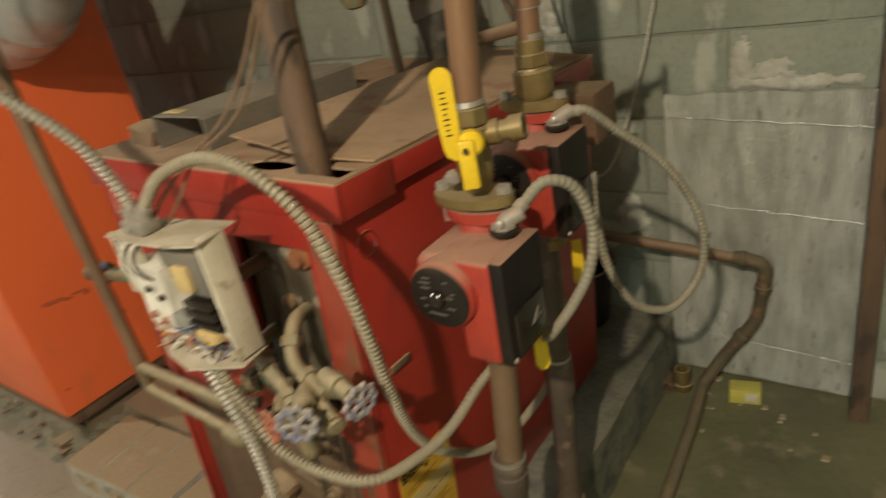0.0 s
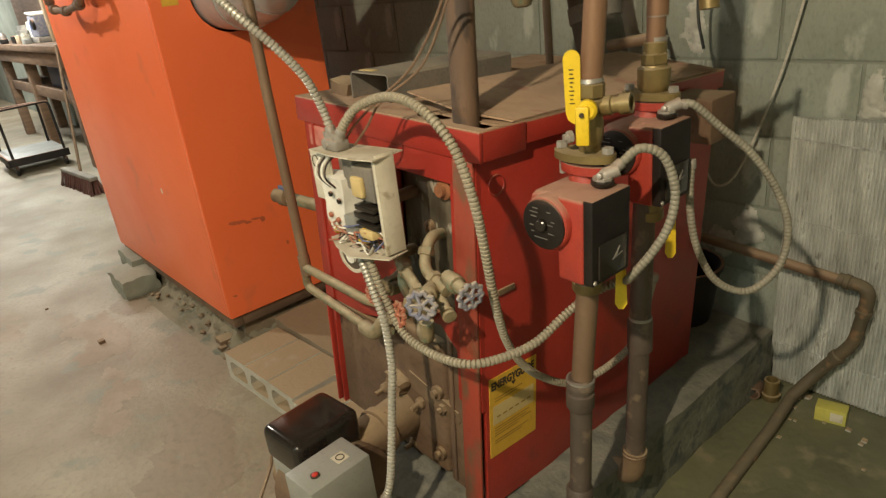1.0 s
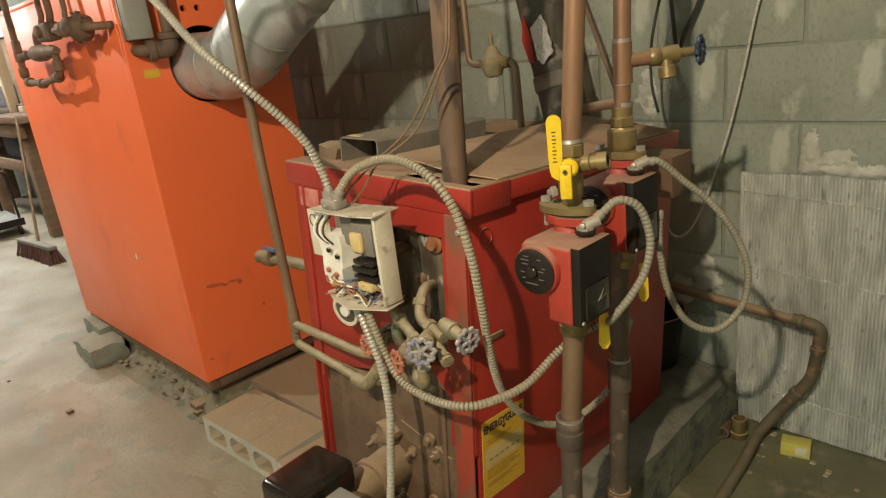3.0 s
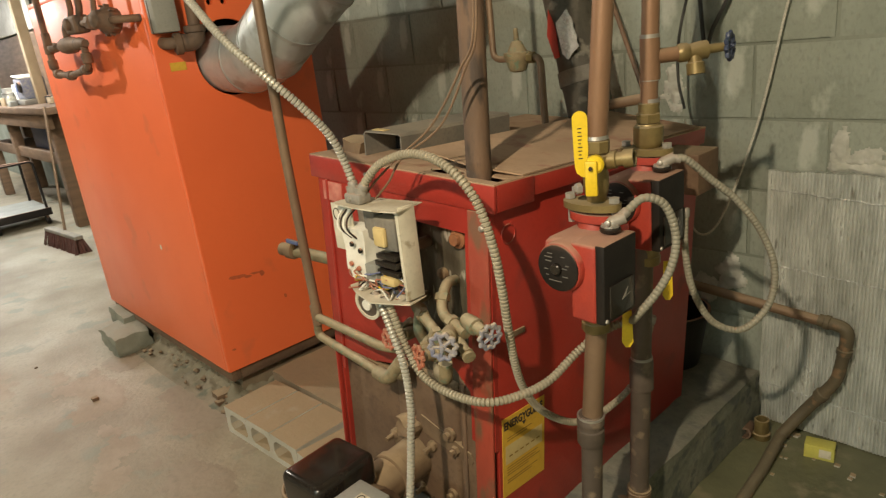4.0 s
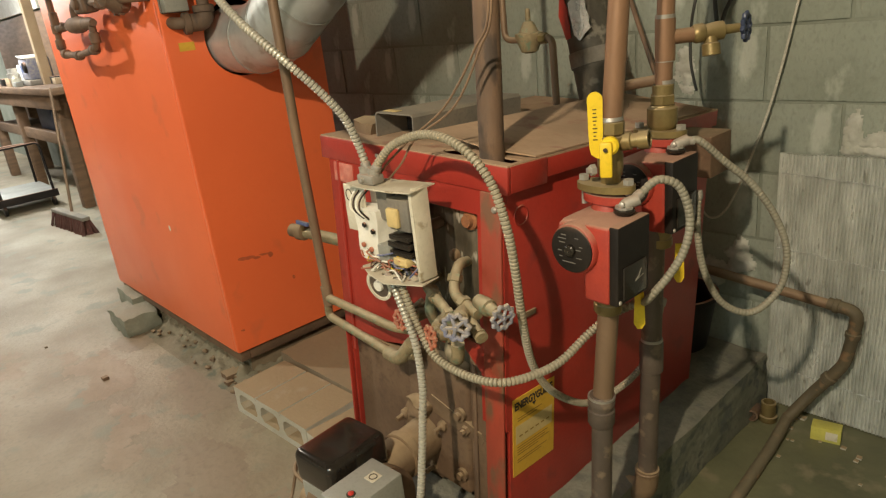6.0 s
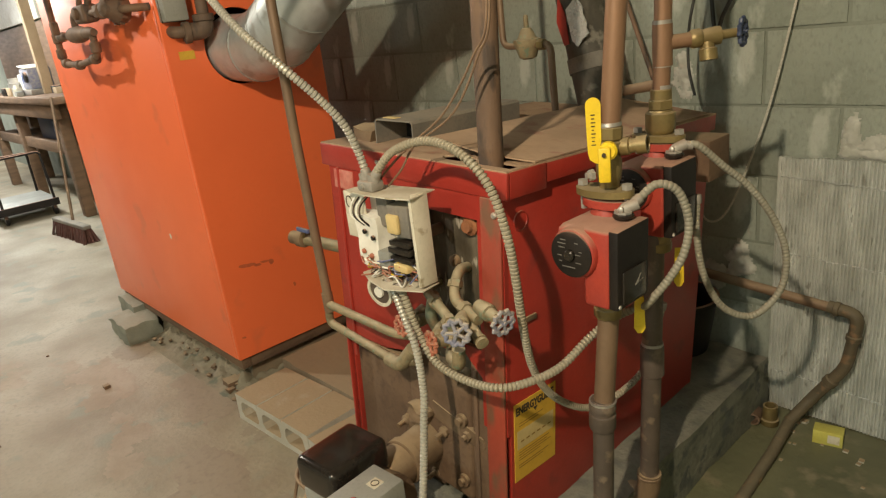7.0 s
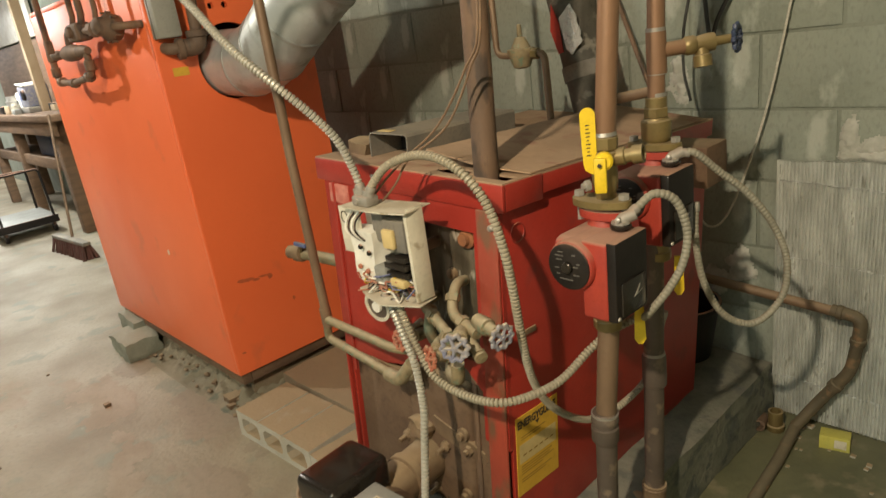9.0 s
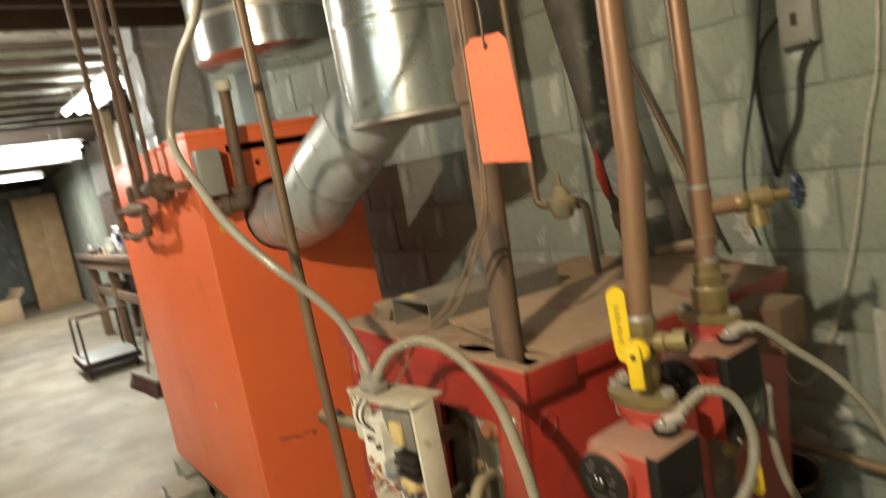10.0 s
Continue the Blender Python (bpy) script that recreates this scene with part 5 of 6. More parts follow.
solo("plank", box((-0.028, -0.30, 0), (0.028, 0.32, 0.016), 0.003, Matrix.Translation((0.045, 0.58, 0.0)) @ Matrix.Rotation(radians(3), 4, "Z")), material("wet_wood", (0.20, 0.15, 0.09), (0.14, 0.105, 0.065), 0.7, 0, 6, 60, 0.3, None, 0, None, 0, (6, 1, 1)), "damp board lying along the pad", "board")
yb = thing("small_carton", (0.28, 0.965, 0.0), "small yellow and green carton on the floor", "carton", m=Matrix.Translation((0.278, 0.965, 0.0)) @ Matrix.Rotation(radians(12), 4, "Z"))
part("carton_body", box((-0.038, -0.022, 0), (0.038, 0.022, 0.044), 0.001), material("yellow_carton", (0.55, 0.50, 0.10), (0.47, 0.45, 0.11), 0.6, 0, 20, 100, 0.05), yb)
part("panel", box((0.0, -0.0226, 0.010), (0.030, -0.0221, 0.036), 0), CREAM, yb)
solo("bucket", lathe([(0, 0.085), (0.004, 0.09), (0.17, 0.115), (0.172, 0.122), (0.185, 0.122), (0.186, 0.113), (0.02, 0.084)], (-0.175, 0.945, 0.185), sides=28), BLACK_DULL, "black plastic bucket behind the boiler", "bucket")
random.seed(12)
for k in range(15):
    x, y, s = random.uniform(0.16, 0.52), random.uniform(0.80, 1.02), random.uniform(0.003, 0.009)
    solo("rubble", rough_slab((x - s, y - s, -0.002), (x + s, y + s, s), s * 0.6, 3, k), BLOCK_DUSTY, "small pale crumb of mortar on the damp floor", "rubble", "rubble crumbs")

# foil insulation with standing ribs
CREASE = material("creased_foil", (0.62, 0.64, 0.62), (0.4, 0.42, 0.4), 0.45, 0.5, 60, 200, 0.3)
bm = bmesh.new()
n, x0, x1 = 150, 0.068, 0.525
for layer in (0,):
    rows = []
    for j in range(11):
        z = 0.006 + (0.806 - 0.006) * j / 10
        row = []
        for k in range(n + 1):
            x = x0 + (x1 - x0) * k / n
            dent = noise.noise(Vector((x * 7, z * 5, 1))) * 0.006
            row.append(bm.verts.new((x + noise.noise(Vector((x * 9, z * 6, 3))) * 0.002, 1.056 - (0.0042 if k % 3 == 0 else -0.0012) + dent, z + (noise.noise(Vector((x * 12, 0, 0))) * 0.006 if j == 10 else 0))))
        rows.append(row)
    for a, b in zip(rows, rows[1:]):
        for k in range(n):
            bm.faces.new((a[k], a[k + 1], b[k + 1], b[k]))
ex = bmesh.ops.extrude_face_region(bm, geom=bm.faces[:])
bmesh.ops.translate(bm, vec=(0, 0.014, 0), verts=[g for g in ex["geom"] if isinstance(g, bmesh.types.BMVert)])
bmesh.ops.recalc_face_normals(bm, faces=bm.faces[:])
foil = thing("foil_board", (0.3, 1.06, 0.0), "ribbed foil-faced insulation board leaning on the block wall", "insulation board", m=Matrix.Identity(4))
part("ribbed_sheet", bm, FOIL, foil)
for z in (0.125, 0.515, 0.74):
    p = [(x0 + 0.01 + (x1 - x0 - 0.02) * k / 40, 1.050 + noise.noise(Vector((k * 0.9, z * 9, 0))) * 0.003, z + 0.012 - 0.025 * k / 40 + noise.noise(Vector((k * 0.7, z, 0))) * 0.004) for k in range(41)]
    part("crease", tube(p, 0.0013, 5), CREASE, foil)
solo("steel_post", box((0.515, 0.97, 0.0), (0.555, 1.045, 2.42), 0.004), IRON, "rusty brown steel post against the wall", "post")
solo("rope", flex([(0.17, 1.062, 2.42), (0.135, 1.062, 1.5), (0.090, 1.055, 1.221), (0.036, 1.05, 0.948), (-0.035, 1.045, 0.716), (-0.083, 1.04, 0.613), (-0.127, 1.03, 0.598), (-0.16, 1.02, 0.66)], 0.0036, 0.010, 8, 0.7), ROPE, "thin white twisted rope hanging on the wall", "rope")
solo("black_cable", tube(smooth([(-0.05, 1.06, 1.95), (-0.10, 0.98, 1.45), (-0.11, 0.9, 1.249), (-0.124, 0.9, 1.165), (-0.123, 0.9, 1.076), (-0.105, 0.9, 1.0)], 8), 0.004, 8), WIRE_BLACK, "thin black cable hanging behind the pipes", "cable")
sock = thing("outlet_box", (-0.03, 1.06, 1.5), "grey wall outlet box with hanging black cables", "outlet", m=Matrix.Identity(4))
part("box_body", box((-0.072, 1.04, 1.455), (0.008, 1.08, 1.575), 0.004), GREY_BOX, sock)
part("face_plate", box((-0.066, 1.036, 1.462), (0.002, 1.041, 1.568), 0.003), GREY_BOX, sock)
part("slot", box((-0.04, 1.034, 1.50), (-0.025, 1.037, 1.53), 0.001), INK, sock)
solo("black_cable", tube(smooth([(-0.07, 1.045, 1.53), (-0.125, 1.05, 1.47), (-0.145, 1.05, 1.38), (-0.135, 1.05, 1.25), (-0.12, 1.05, 1.147), (-0.10, 1.05, 1.2), (-0.055, 1.05, 1.29), (-0.035, 1.05, 1.40), (0.0, 1.045, 1.462)], 8), 0.006, 8), WIRE_BLACK, "thick black cable looped below the outlet", "cable")
CRUST = material("whitish_wall_patch", (0.52, 0.52, 0.47), (0.38, 0.385, 0.33), 0.95, 0, 25, 90, 0.6)


def crust(cx, cz, rx, rz, seed):
    """Islands of pale crust with ragged outlines: the cells of a fine grid where the crust is thick enough."""
    bm = bmesh.new()
    step, verts, thick = 0.004, {}, {}
    nx, nz = int(rx * 1.6 / step), int(rz * 1.6 / step)

    def amount(x, z):
        p = Vector((x * 22, z * 22, seed))
        f = noise.noise(p) * 0.9 + noise.noise(p * 2.7) * 0.5 + noise.noise(p * 6.1) * 0.25
        return f + 0.75 - ((x - cx) / rx) ** 2 - ((z - cz) / rz) ** 2

    def corner(i, k):
        if (i, k) not in verts:
            x, z = cx + i * step, cz + k * step
            a = amount(x, z)
            j = noise.noise_vector(Vector((x * 400, z * 400, seed))) * step * 0.4
            verts[i, k] = bm.verts.new((x + j.x, 1.0850 - min(max(a, 0.0) * 0.012, 0.0075), z + j.z))
        return verts[i, k]

    for i in range(-nx, nx):
        for k in range(-nz, nz):
            if amount(cx + (i + 0.5) * step, cz + (k + 0.5) * step) > 0:
                bm.faces.new((corner(i, k), corner(i + 1, k), corner(i + 1, k + 1), corner(i, k + 1)))
    solo("pale_wall_patch", bm, CRUST, "whitish crust and a painted lit patch on the block wall", "wall stain", "wall crusts", kind="structure")


crust(0.33, 0.822, 0.17, 0.022, 1.3)
crust(0.235, 0.865, 0.026, 0.07, 4.1)
crust(0.30, 0.845, 0.05, 0.03, 2.2)
crust(-0.045, 0.46, 0.045, 0.075, 6.4)
crust(-0.12, 0.40, 0.06, 0.05, 3.7)
# Whitish stained block; the pale shape also paints the light falling on it.
crust(-0.235, 1.02, 0.045, 0.07, 7.7)

# dark smoke pipe with a foil patch, pressure valve
smoke = thing("smoke_pipe", (-0.34, 0.8, 1.0), "sooty slanting smoke pipe behind the boiler", "flue pipe", m=Matrix.Identity(4))
part("pipe", tube([(-0.325, 0.78, 0.99), (-0.40, 0.80, 1.28), (-0.50, 0.82, 1.66), (-0.66, 0.84, 2.36)], 0.066, 22), material("sooty_steel", (0.075, 0.068, 0.055), (0.13, 0.115, 0.09), 0.65, 0.2, 9, 70, 0.2, None, 0, (0.24, 0.22, 0.18), 0.05), smoke)
part("collar", tube([(-0.352, 0.787, 1.09), (-0.362, 0.790, 1.13)], 0.070, 22), GREY_SHEET, smoke)
bm = plate([(-0.388, 1.262), (-0.372, 1.180), (-0.352, 1.163), (-0.318, 1.196), (-0.334, 1.262), (-0.352, 1.296)], (), 0.004, Matrix.Translation((0, 0.720, 0)) @ FRONT)
bmesh.ops.subdivide_edges(bm, edges=bm.edges[:], cuts=4, use_grid_fill=True)
for v in bm.verts:
    v.co += noise.noise_vector(v.co * 70) * 0.004
solo("foil_patch", bm, material("crumpled_foil", (0.85, 0.85, 0.83), (0.70, 0.70, 0.68), 0.25, 0.35, 40, 90, 1.0), "crumpled aluminium foil stuck on the smoke pipe", "foil patch")
solo("red_patch", plate([(-0.428, 1.23), (-0.405, 1.165), (-0.388, 1.17), (-0.398, 1.25), (-0.42, 1.30)], (), 0.002, Matrix.Translation((0, 0.727, 0)) @ FRONT), RED, "dark red flap on the smoke pipe", "patch")
prv = thing("pressure_valve", (-0.37, 0.525, 1.2), "small brass pressure reducing valve on thin copper pipes", "valve", m=Matrix.Identity(4))
part("valve_body", lathe([(-0.032, 0.012), (-0.028, 0.022), (0.0, 0.032), (0.012, 0.036), (0.018, 0.036), (0.020, 0.026), (0.045, 0.013), (0.047, 0.007), (0.075, 0.006), (0.078, 0.004)], (-0.372, 0.525, 1.185), sides=18), BRASS_DUST, prv)
part("inlet", tube(rounded([(-0.46, 0.525, 2.40), (-0.455, 0.525, 1.188), (-0.39, 0.525, 1.186)], 0.025), 0.0085, 12), COPPER_DULL, prv)
part("outlet", tube(rounded([(-0.36, 0.525, 1.188), (-0.297, 0.525, 1.19), (-0.293, 0.525, 0.985)], 0.025), 0.0095, 12), COPPER_DULL, prv)
part("nut", lathe([(0, 0.014), (0.02, 0.014)], (-0.335, 0.525, 1.188), (1, 0, 0), 6), BRASS, prv)
solo("wall_conduit", tube([(-0.83, 1.0, 2.42), (-0.62, 0.99, 1.90), (-0.468, 0.98, 1.533), (-0.349, 0.97, 1.245), (-0.25, 0.96, 1.0)], 0.007, 10), IRON, "thin rusty slanting conduit near the wall", "conduit")
solo("low_crosspipe", tube([(-0.19, 0.62, 1.05), (-0.05, 0.62, 1.072)], 0.013, 12), COPPER_DULL, "short brown pipe crossing behind the risers", "pipe")
for k, off in enumerate((0.0, 0.012)):
    solo("thermostat_wire", tube(smooth([(0.005 + off, -0.01, 1.62), (0.015 + off * 0.5, -0.03, 1.298), (-0.03 + off, -0.03, 1.212), (-0.100 + off * 2, -0.045, 1.12), (-0.155 + off, -0.085, 1.068), (-0.185 + off * 3, -0.12, 1.03), (-0.235 + off * 3, -0.118, 0.992)], 8), 0.0022, 6), WIRE, "thin brown control wire", "wire", "control wires")

# ---- gas train on the furnace front ----
gas = thing("gas_train", (-2.1, -0.05, 1.28), "rusty gas pipe train with valves on the furnace front", "gas piping", m=Matrix.Identity(4))
part("drop_pipe", tube(rounded([(-2.32, -0.06, 2.42), (-2.335, -0.06, 1.50), (-2.337, -0.06, 1.278), (-2.13, -0.06, 1.266), (-1.888, -0.06, 1.284), (-1.884, -0.06, 1.372)], 0.035), 0.0125, 12), IRON, gas)
for at, way in (((-2.337, -0.06, 1.315), (0, 0, 1)), ((-2.295, -0.06, 1.276), (1, 0, 0)), ((-2.13, -0.06, 1.266), (1, 0, 0)), ((-1.93, -0.06, 1.281), (1, 0, 0)), ((-1.886, -0.06, 1.32), (0, 0, 1)), ((-2.335, -0.06, 1.375), (0, 0, 1))):
    part("pipe_collar", lathe([(-0.020, 0.0135), (-0.016, 0.0185), (0.016, 0.0185), (0.020, 0.0135)], at, way, 12), IRON, gas)
part("shutoff", lathe([(0.0, 0.013), (0.03, 0.019), (0.07, 0.019), (0.09, 0.014), (0.16, 0.013), (0.18, 0.024), (0.22, 0.030), (0.30, 0.030), (0.33, 0.022), (0.40, 0.022), (0.45, 0.013)], (-2.31, -0.06, 1.378), (1, 0, -0.015), 12), IRON, gas, "rusty shut-off cock")
part("shutoff_key", box((-2.225, -0.105, 1.384), (-2.195, -0.078, 1.432), 0.004), IRON, gas)
part("manifold", tube(rounded([(-2.06, -0.06, 1.372), (-2.05, -0.06, 1.445), (-1.62, -0.06, 1.425), (-1.50, -0.06, 1.42), (-1.49, 0.014, 1.42)], 0.03), 0.0125, 12), IRON, gas)
part("gas_valve", box((-1.955, -0.088, 1.405), (-1.835, -0.032, 1.466), 0.012, seg=3), IRON, gas, "rusty gas valve body")
part("valve_knob", lathe([(0, 0.020), (0.012, 0.020), (0.016, 0.014)], (-1.895, -0.088, 1.438), (0, -1, 0), 12), IRON, gas)
part("union_nut", lathe([(-0.022, 0.016), (-0.018, 0.026), (0.018, 0.026), (0.022, 0.016)], (-1.73, -0.06, 1.431), (1, 0, -0.05), 8), IRON, gas)
part("regulator", lathe([(-0.040, 0.018), (-0.030, 0.040), (-0.006, 0.044), (0.006, 0.044), (0.022, 0.032), (0.045, 0.026), (0.055, 0.012)], (-1.575, -0.062, 1.424), (0.2, -1, 0.15), 18), IRON, gas, "round rusty pressure regulator")
for k in range(10):
    a = math.pi * k / 5
    part("flange_screw", lathe([(-0.008, 0.004), (0.009, 0.004)], (-1.575 + 0.047 * math.cos(a), -0.062 + 0.0094 * math.cos(a), 1.424 + 0.047 * math.sin(a)), (0.2, -1, 0.15), 6), IRON, gas)
for x, z, r in ((-1.955, 1.455, 0.010), (-1.855, 1.45, 0.012), (-1.70, 1.43, 0.009)):
    part("vertical_pipe", tube([(x, -0.06, z), (x + 0.03, -0.06, 1.49), (x + 0.01, -0.05, 2.42)], r, 10), IRON, gas)

# ---- the workshop beyond ----
bench = thing("workbench", (-6.8, 0.8, 0.0), "stained wooden workbench crowded with tools", "workbench", m=Matrix.Identity(4))
for k in range(4):
    part("top_board", box((-8.6, 0.50 + 0.14 * k, 0.975), (-5.20, 0.636 + 0.14 * k, 1.030), 0.004), WOOD, bench)
part("apron", box((-8.5, 0.53, 0.855), (-5.28, 0.57, 0.973), 0.004), WOOD, bench)
for x in (-5.5, -7.05, -8.3):
    for y in (0.575, 0.93):
        part("leg", box((x - 0.055, y, 0.0), (x + 0.055, y + 0.09, 0.973), 0.005), WOOD, bench)
part("stretcher", box((-8.3, 0.60, 0.53), (-5.50, 0.64, 0.63), 0.004), WOOD, bench)
part("shelf", box((-8.3, 0.645, 0.60), (-5.56, 0.92, 0.62), 0.003), WOOD, bench)
bin_thing = thing("blue_bin", (-6.35, 0.8, 0.62), "dark blue plastic crate on the bench shelf", "bin", m=Matrix.Identity(4))
part("bin_body", box((-6.60, 0.67, 0.62), (-6.10, 0.91, 0.83), 0.015, seg=3), BLUE_DARK, bin_thing)
part("rim", box((-6.615, 0.655, 0.83), (-6.085, 0.917, 0.85), 0.006), BLUE, bin_thing)
mach = thing("bench_machine", (-6.5, 0.75, 1.030), "pale grey bench tool with a blue label and paper on top", "bench tool", m=Matrix.Translation((-6.45, 0.74, 1.030)))
part("base", box((-0.19, -0.12, 0), (0.19, 0.12, 0.05), 0.01), GREY_SHEET, mach)
part("body", box((-0.15, -0.10, 0.05), (0.15, 0.10, 0.24), 0.02), BLUE_FADED, mach)
part("badge", box((-0.09, -0.103, 0.12), (0.03, -0.1005, 0.18), 0.001), BLUE, mach)
part("hole_ring", lathe([(0, 0.05), (0.02, 0.045)], (0.09, -0.10, 0.16), (0, -1, 0), 16), BLACK_DULL, mach)
part("paper_sheaf", box((-0.15, -0.11, 0.245), (0.12, 0.08, 0.257), 0.003, Matrix.Rotation(radians(5), 4, "Y")), WHITE, mach)
solo("paint_can", lathe([(0, 0.05), (0.11, 0.05), (0.112, 0.053), (0.12, 0.053), (0.121, 0.046), (0.115, 0.045)], (-6.75, 0.60, 1.030), sides=18), STEEL, "small tin can on the bench", "can", "bench cans")
solo("paint_can", lathe([(0, 0.06), (0.15, 0.06), (0.152, 0.063), (0.16, 0.063), (0.161, 0.056), (0.155, 0.055)], (-6.95, 0.66, 1.030), sides=18), STEEL, "grey tin can on the bench", "can", "bench cans")
solo("paper_pad", box((-0.10, -0.07, 0), (0.10, 0.07, 0.14), 0.004, Matrix.Translation((-6.72, 0.72, 1.05)) @ Matrix.Rotation(radians(25), 4, "Y")), WHITE, "white paper packet on the bench", "paper")
random.seed(21)
for k in range(16):
    x, y, s = random.uniform(-8.2, -5.4), random.uniform(0.55, 0.98), random.uniform(0.03, 0.09)
    mt = (STEEL, GREY_BOX, CARD, BLACK_DULL, CREAM, RED_WHEEL)[k % 6]
    nm, lb = (("hand_tool", "small steel hand tool on the bench"), ("tool_case", "grey tool case on the bench"), ("carton", "small cardboard carton on the bench"), ("tool_case", "black tool case on the bench"), ("jar", "pale jar on the bench"), ("tin", "faded red tin on the bench"))[k % 6]
    if k % 6 in (0, 4, 5):
        bm = lathe([(0, s * 0.5), (s, s * 0.5), (s * 1.05, s * 0.35), (s * 1.3, s * 0.3)], (x, y, 1.030), sides=14)
    else:
        bm = box((x - s, y - s * 0.6, 1.030), (x + s, y + s * 0.6, 1.030 + s * 0.9), 0.006)
    solo(nm, bm, mt, lb, nm.replace("_", " "), "bench clutter")
solo("wood_stud", box((-6.28, 0.72, 1.030), (-6.20, 0.80, 2.45), 0.004), CARD, "brown wooden stud standing behind the bench", "stud")
solo("white_panel", box((-9.3, 1.03, 1.72), (-7.0, 1.065, 2.40), 0.006), WHITE, "white panel on the wall behind the bench", "panel")
solo("pegboard", box((-9.3, 1.04, 1.05), (-5.0, 1.068, 1.70), 0.004), WOOD, "brown board on the wall above the bench", "board")
cart = thing("platform_cart", (-6.2, 0.25, 0.0), "low black steel platform cart with a tube handle", "cart", m=Matrix.Identity(4))
part("deck", box((-6.55, 0.03, 0.125), (-5.90, 0.50, 0.15), 0.004), GREY_BOX, cart, "grey deck")
part("deck_rim", box((-6.56, 0.015, 0.09), (-5.885, 0.03, 0.155), 0.003), BLACK_DULL, cart)
part("deck_rim", box((-5.90, 0.03, 0.09), (-5.885, 0.50, 0.155), 0.003), BLACK_DULL, cart)
part("handle", tube(rounded([(-5.90, 0.06, 0.09), (-5.96, 0.06, 0.56), (-5.96, 0.47, 0.57), (-5.90, 0.47, 0.09)], 0.04), 0.011, 10), BLACK_DULL, cart)
part("handle", tube(rounded([(-6.53, 0.06, 0.09), (-6.50, 0.06, 0.52), (-6.50, 0.47, 0.52), (-6.53, 0.47, 0.09)], 0.04), 0.011, 10), BLACK_DULL, cart)
for x in (-6.48, -5.95):
    for y in (0.07, 0.46):
        part("wheel", lathe([(-0.014, 0.040), (-0.010, 0.045), (0.010, 0.045), (0.014, 0.040)], (x, y, 0.045), (0, 1, 0), 18), BLACK_DULL, cart)
br = thing("push_broom", (-5.0, 0.33, 0.0), "push broom with dark red-brown bristles leaning on the bench", "broom", m=Matrix.Translation((-4.83, 0.31, 0.0)) @ Matrix.Rotation(radians(5), 4, "Z"))
part("broom_block", box((-0.32, -0.03, 0.105), (0.32, 0.03, 0.135), 0.008), GREY_SHEET, br)
bm = bmesh.new()
random.seed(3)
for k in range(340):
    x, y = random.uniform(-0.315, 0.315), random.uniform(-0.028, 0.028)
    tube([(x, y, 0.106), (x * 1.10 + random.uniform(-0.01, 0.01), y * 1.9 + random.uniform(-0.01, 0.01), 0.0)], 0.006, 4, bm)
part("bristles", bm, material("bristle_brown", (0.10, 0.035, 0.025), (0.07, 0.03, 0.02), 0.8, 0, 30, 100, 0.1), br)["kind"] = "stuff"
solo("broom_handle", tube([(-4.84, 0.33, 0.12), (-5.08, 0.488, 1.04)], 0.011, 12), COPPER_DULL, "worn wooden broom handle leaning on the bench", "broom handle")
cab = thing("storage_cabinet", (-13.4, 0.7, 0.0), "plain tan plywood cabinet at the far end", "cabinet", m=Matrix.Identity(4))
part("body", box((-14.0, 0.33, 0.0), (-13.4, 1.04, 2.06), 0.006), PALE_WOOD, cab)
part("door", box((-13.398, 0.345, 0.05), (-13.38, 0.682, 2.02), 0.004), PALE_WOOD, cab)
part("door", box((-13.398, 0.688, 0.05), (-13.38, 1.025, 2.02), 0.004), PALE_WOOD, cab)
for k in range(5):
    tall, wide = (0.42, 0.5, 0.33, 0.6, 0.38)[k], (0.5, 0.42, 0.36, 0.55, 0.45)[k]
    t = thing("storage_carton", (-12.6 + 0.3 * (k % 2), -2.6 + 0.58 * k, 0.0), "brown cardboard carton on the far floor", "carton", "far cartons", m=Matrix.Translation((-12.6 + 0.3 * (k % 2), -2.6 + 0.58 * k, 0.0)) @ Matrix.Rotation(radians(9 * k - 14), 4, "Z"))
    part("carton_body", box((-wide / 2, -wide / 2, 0), (wide / 2, wide / 2, tall), 0.004), CARD, t)
    for side in (-1, 1):
        part("flap", box((-wide / 2, -0.002, 0), (wide / 2, 0.002, wide * 0.45), 0.001, Matrix.Translation((0, side * (wide / 2 + 0.003), tall)) @ Matrix.Rotation(radians(-side * 35), 4, "X")), CARD, t)
foild = thing("foil_duct", (-3.35, 0.5, 1.2), "shiny foil-wrapped duct beyond the furnace", "duct", m=Matrix.Identity(4))
part("wrap", rough_slab((-3.55, 0.38, 1.25), (-3.20, 0.75, 2.41), 0.02, 9, 6), material("duct_foil", (0.55, 0.57, 0.58), (0.42, 0.44, 0.46), 0.4, 0.6, 20, 60, 0.6), foild)
for z in (1.30, 1.78, 2.22):
    part("tape_band", rough_slab((-3.565, 0.365, z), (-3.185, 0.765, z + 0.06), 0.012, 9, 6), GALV, foild, "bright foil tape band")

BATT = material("pale_ceiling_insulation", (0.60, 0.62, 0.55), (0.40, 0.43, 0.36), 0.75, 0, 9, 60, 0.5, None, 0, (0.26, 0.27, 0.21), 0.15)
for k in range(9):
    bx = X0 + 0.2 + 0.406 * (22 + k) + 0.05
    solo("insulation_batt", rough_slab((bx, -1.5 + 0.1 * (k % 3), TOP - 0.15), (bx + 0.34, 0.75 + 0.08 * (k % 2), TOP - 0.03), 0.045, 12, k + 2), BATT, "crumpled pale insulation stuffed between the ceiling joists", "insulation", "insulation batts")

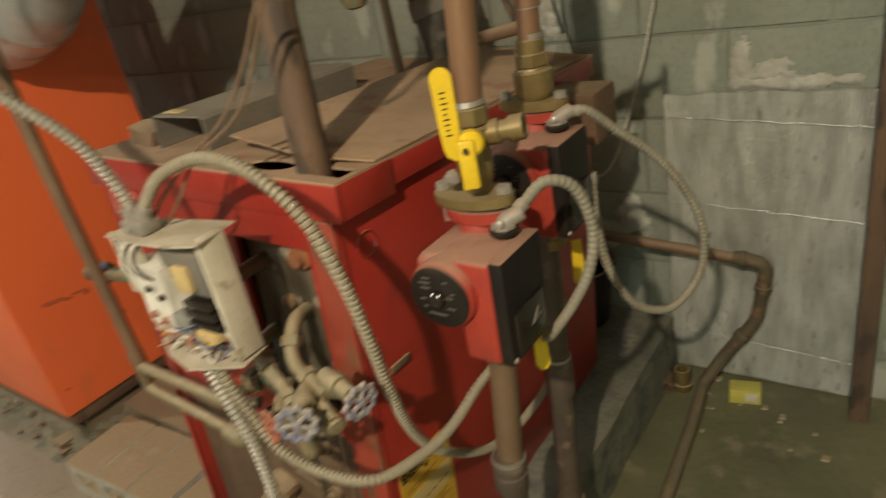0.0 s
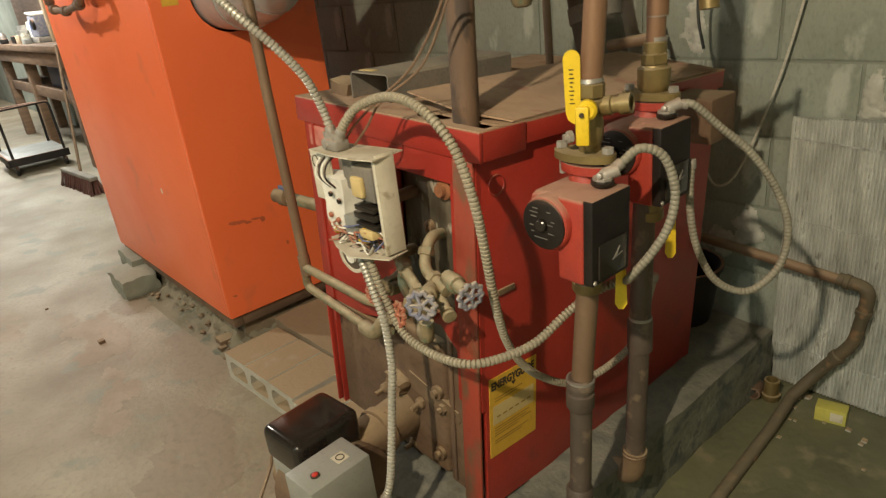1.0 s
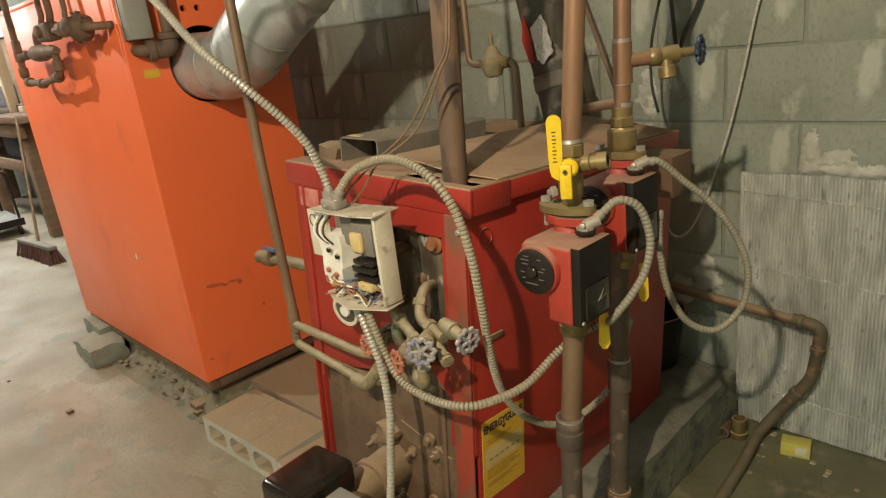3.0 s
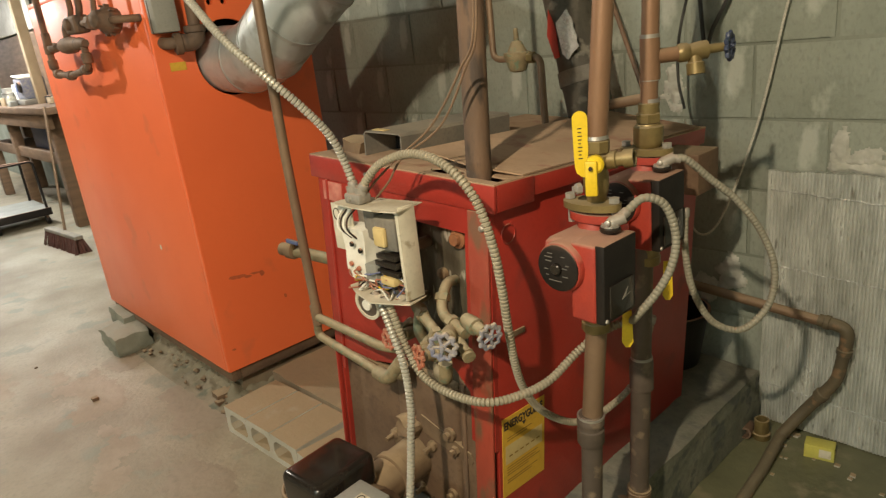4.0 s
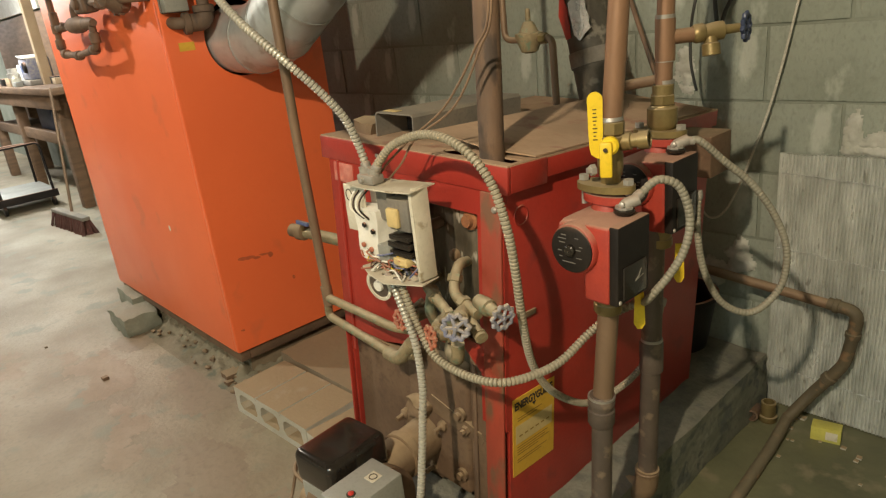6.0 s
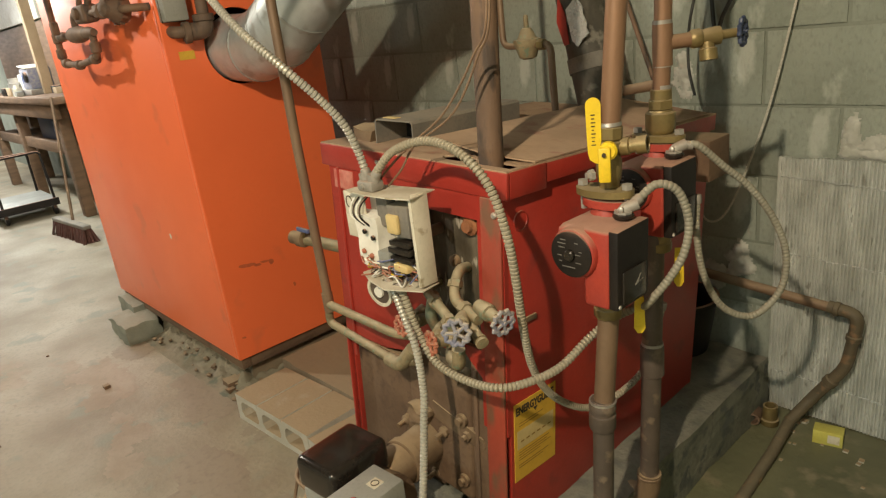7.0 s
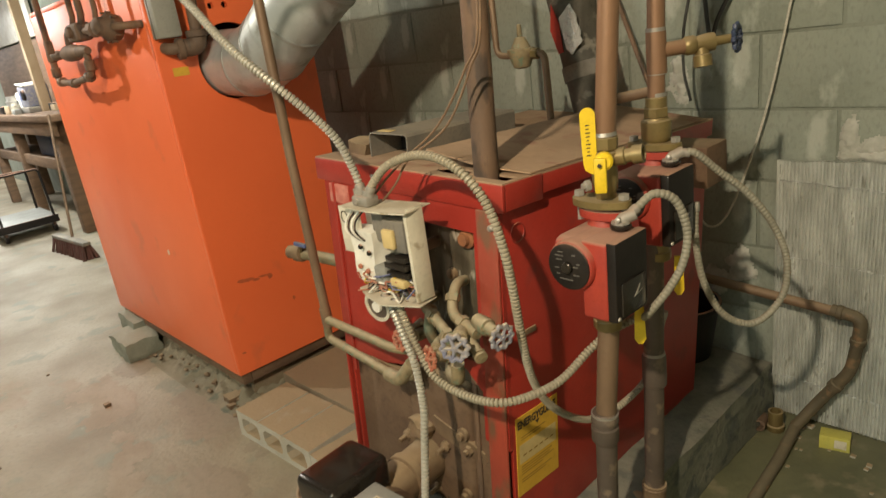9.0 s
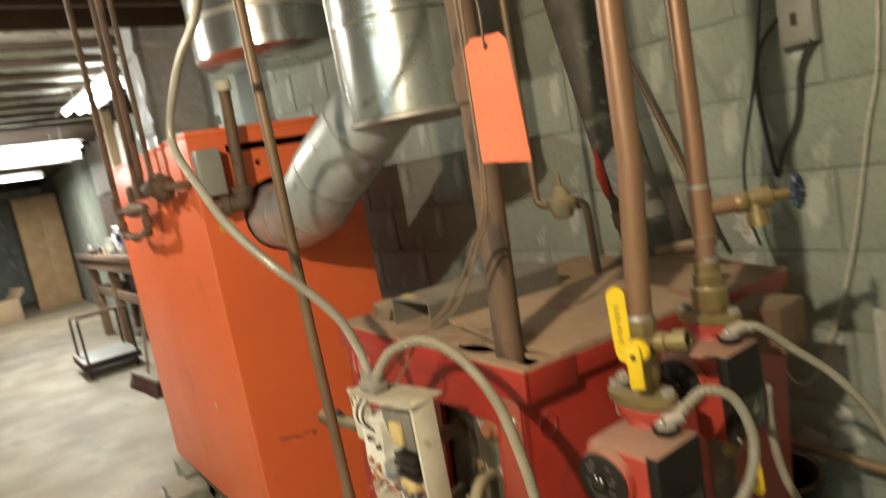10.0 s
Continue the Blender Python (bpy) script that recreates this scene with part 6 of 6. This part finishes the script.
# lit fixtures
GLOW = bpy.data.materials.new("lit_tube")
GLOW.use_nodes = True
GLOW.node_tree.nodes["Principled BSDF"].inputs["Emission Color"].default_value = (0.95, 0.98, 1.0, 1)
GLOW.node_tree.nodes["Principled BSDF"].inputs["Emission Strength"].default_value = 34.0
WARM_GLOW = bpy.data.materials.new("lit_bulb")
WARM_GLOW.use_nodes = True
WARM_GLOW.node_tree.nodes["Principled BSDF"].inputs["Emission Color"].default_value = (1.0, 0.82, 0.55, 1)
WARM_GLOW.node_tree.nodes["Principled BSDF"].inputs["Emission Strength"].default_value = 12.0


def shop_fixture(place, turn, label, lean=0):
    """A twin-tube fixture; the reflector is two bent wings with a slot between them that lets light up."""
    t = thing("shop_fixture", place, label, "light fixture", "fluorescent fixtures", m=Matrix.Translation(place) @ Matrix.Rotation(radians(turn), 4, "Z"))
    tilt = Matrix.Rotation(radians(lean), 4, "Y")
    for s in (-1, 1):
        wing = [(s * 0.13, -0.03), (s * 0.075, 0.018), (s * 0.075, 0.013), (s * 0.127, -0.032)]
        part("reflector", plate(wing, (), 1.24, tilt @ Matrix.Translation((0, 0.62, 0)) @ FRONT), WHITE, t)
    part("ballast_housing", box((-0.03, -0.62, 0.014), (0.03, 0.62, 0.05), 0.004, tilt), WHITE, t)
    for s in (-0.56, -0.2, 0.2, 0.56):
        part("reflector_strap", box((-0.08, s - 0.012, 0.012), (0.08, s + 0.012, 0.016), 0.001, tilt), WHITE, t)
    for s in (-0.05, 0.05):
        part("tube_lamp", lathe([(-0.6, 0.010), (-0.595, 0.017), (0.595, 0.017), (0.6, 0.010)], tilt @ Vector((s, 0, -0.012)), (0, 1, 0), 14), GLOW, t)
    for s in (-0.45, 0.45):
        part("chain", tube([tilt @ Vector((0, s, 0.048)), (0, s, 2.55 - place[2])], 0.003, 6), STEEL, t)
    return t


shop_fixture((-4.60, 0.36, 2.25), -86, "lit fluorescent shop light hung on chains")
shop_fixture((-6.9, 0.02, 2.16), 12, "lit fluorescent shop light above the workbench", -42)
shop_fixture((-7.5, 0.0, 2.20), 12, "lit fluorescent shop light above the workbench", -42)
# Fixture added to go with the far fill lamp.
shop_fixture((-10.6, 0.0, 2.22), 5, "added fluorescent shop light that fills the far end")
# Unseen fixture added above the rear fill.
shop_fixture((0.2, -3.2, 2.30), 90, "unseen fluorescent shop light added as a cool fill")
for place in ((0.78, -1.70, 0.07), (-3.3, -1.10, 0.07)):
    bulb = thing("ceiling_bulb", place, "bare bulb in a ceiling socket", "bulb", "ceiling bulbs", m=Matrix.Translation(place))
    part("socket", lathe([(2.35, 0.022), (2.36, 0.03), (2.385, 0.05), (2.48, 0.05)]), WHITE, bulb)
    part("glass", lathe([(2.30, 0.005), (2.302, 0.018), (2.315, 0.027), (2.33, 0.027), (2.345, 0.018), (2.352, 0.015)]), WARM_GLOW, bulb)

# ---- blocks of the rear wall ----
COURSE, JOINT = 0.2065, 0.943
shapes = []
for k in range(6):
    w = 0.397
    bm = box((-w / 2, -0.010, -0.0985), (w / 2, 0.02, 0.0985), 0)
    bmesh.ops.subdivide_edges(bm, edges=[e for e in bm.edges if abs(e.verts[0].co.x - e.verts[1].co.x) > 0.1 or abs(e.verts[0].co.z - e.verts[1].co.z) > 0.1], cuts=2, use_grid_fill=True)
    for v in bm.verts:
        v.co += noise.noise_vector(v.co * 11 + Vector((k * 7, 0, 0))) * 0.0035
    me = bpy.data.meshes.new("wall_block")
    bm.to_mesh(me)
    bm.free()
    me.materials.append(BLOCK)
    shapes.append(me)
random.seed(5)
for c in range(-4, 8):
    z = JOINT + (c - 0.5) * COURSE
    off = 0.208 + (0.0 if c % 2 == 0 else 0.2035)
    for k in range(-9, 3):
        if z + 0.1 > 2.41 or z - 0.1 < -0.02 and c > -4:
            continue
        ob = new("wall_block", random.choice(shapes))
        ob.parent = wall_north
        ob.location = (off + (k + 0.5) * 0.407, Y1 + 0.016 + random.uniform(-0.002, 0.002), z)
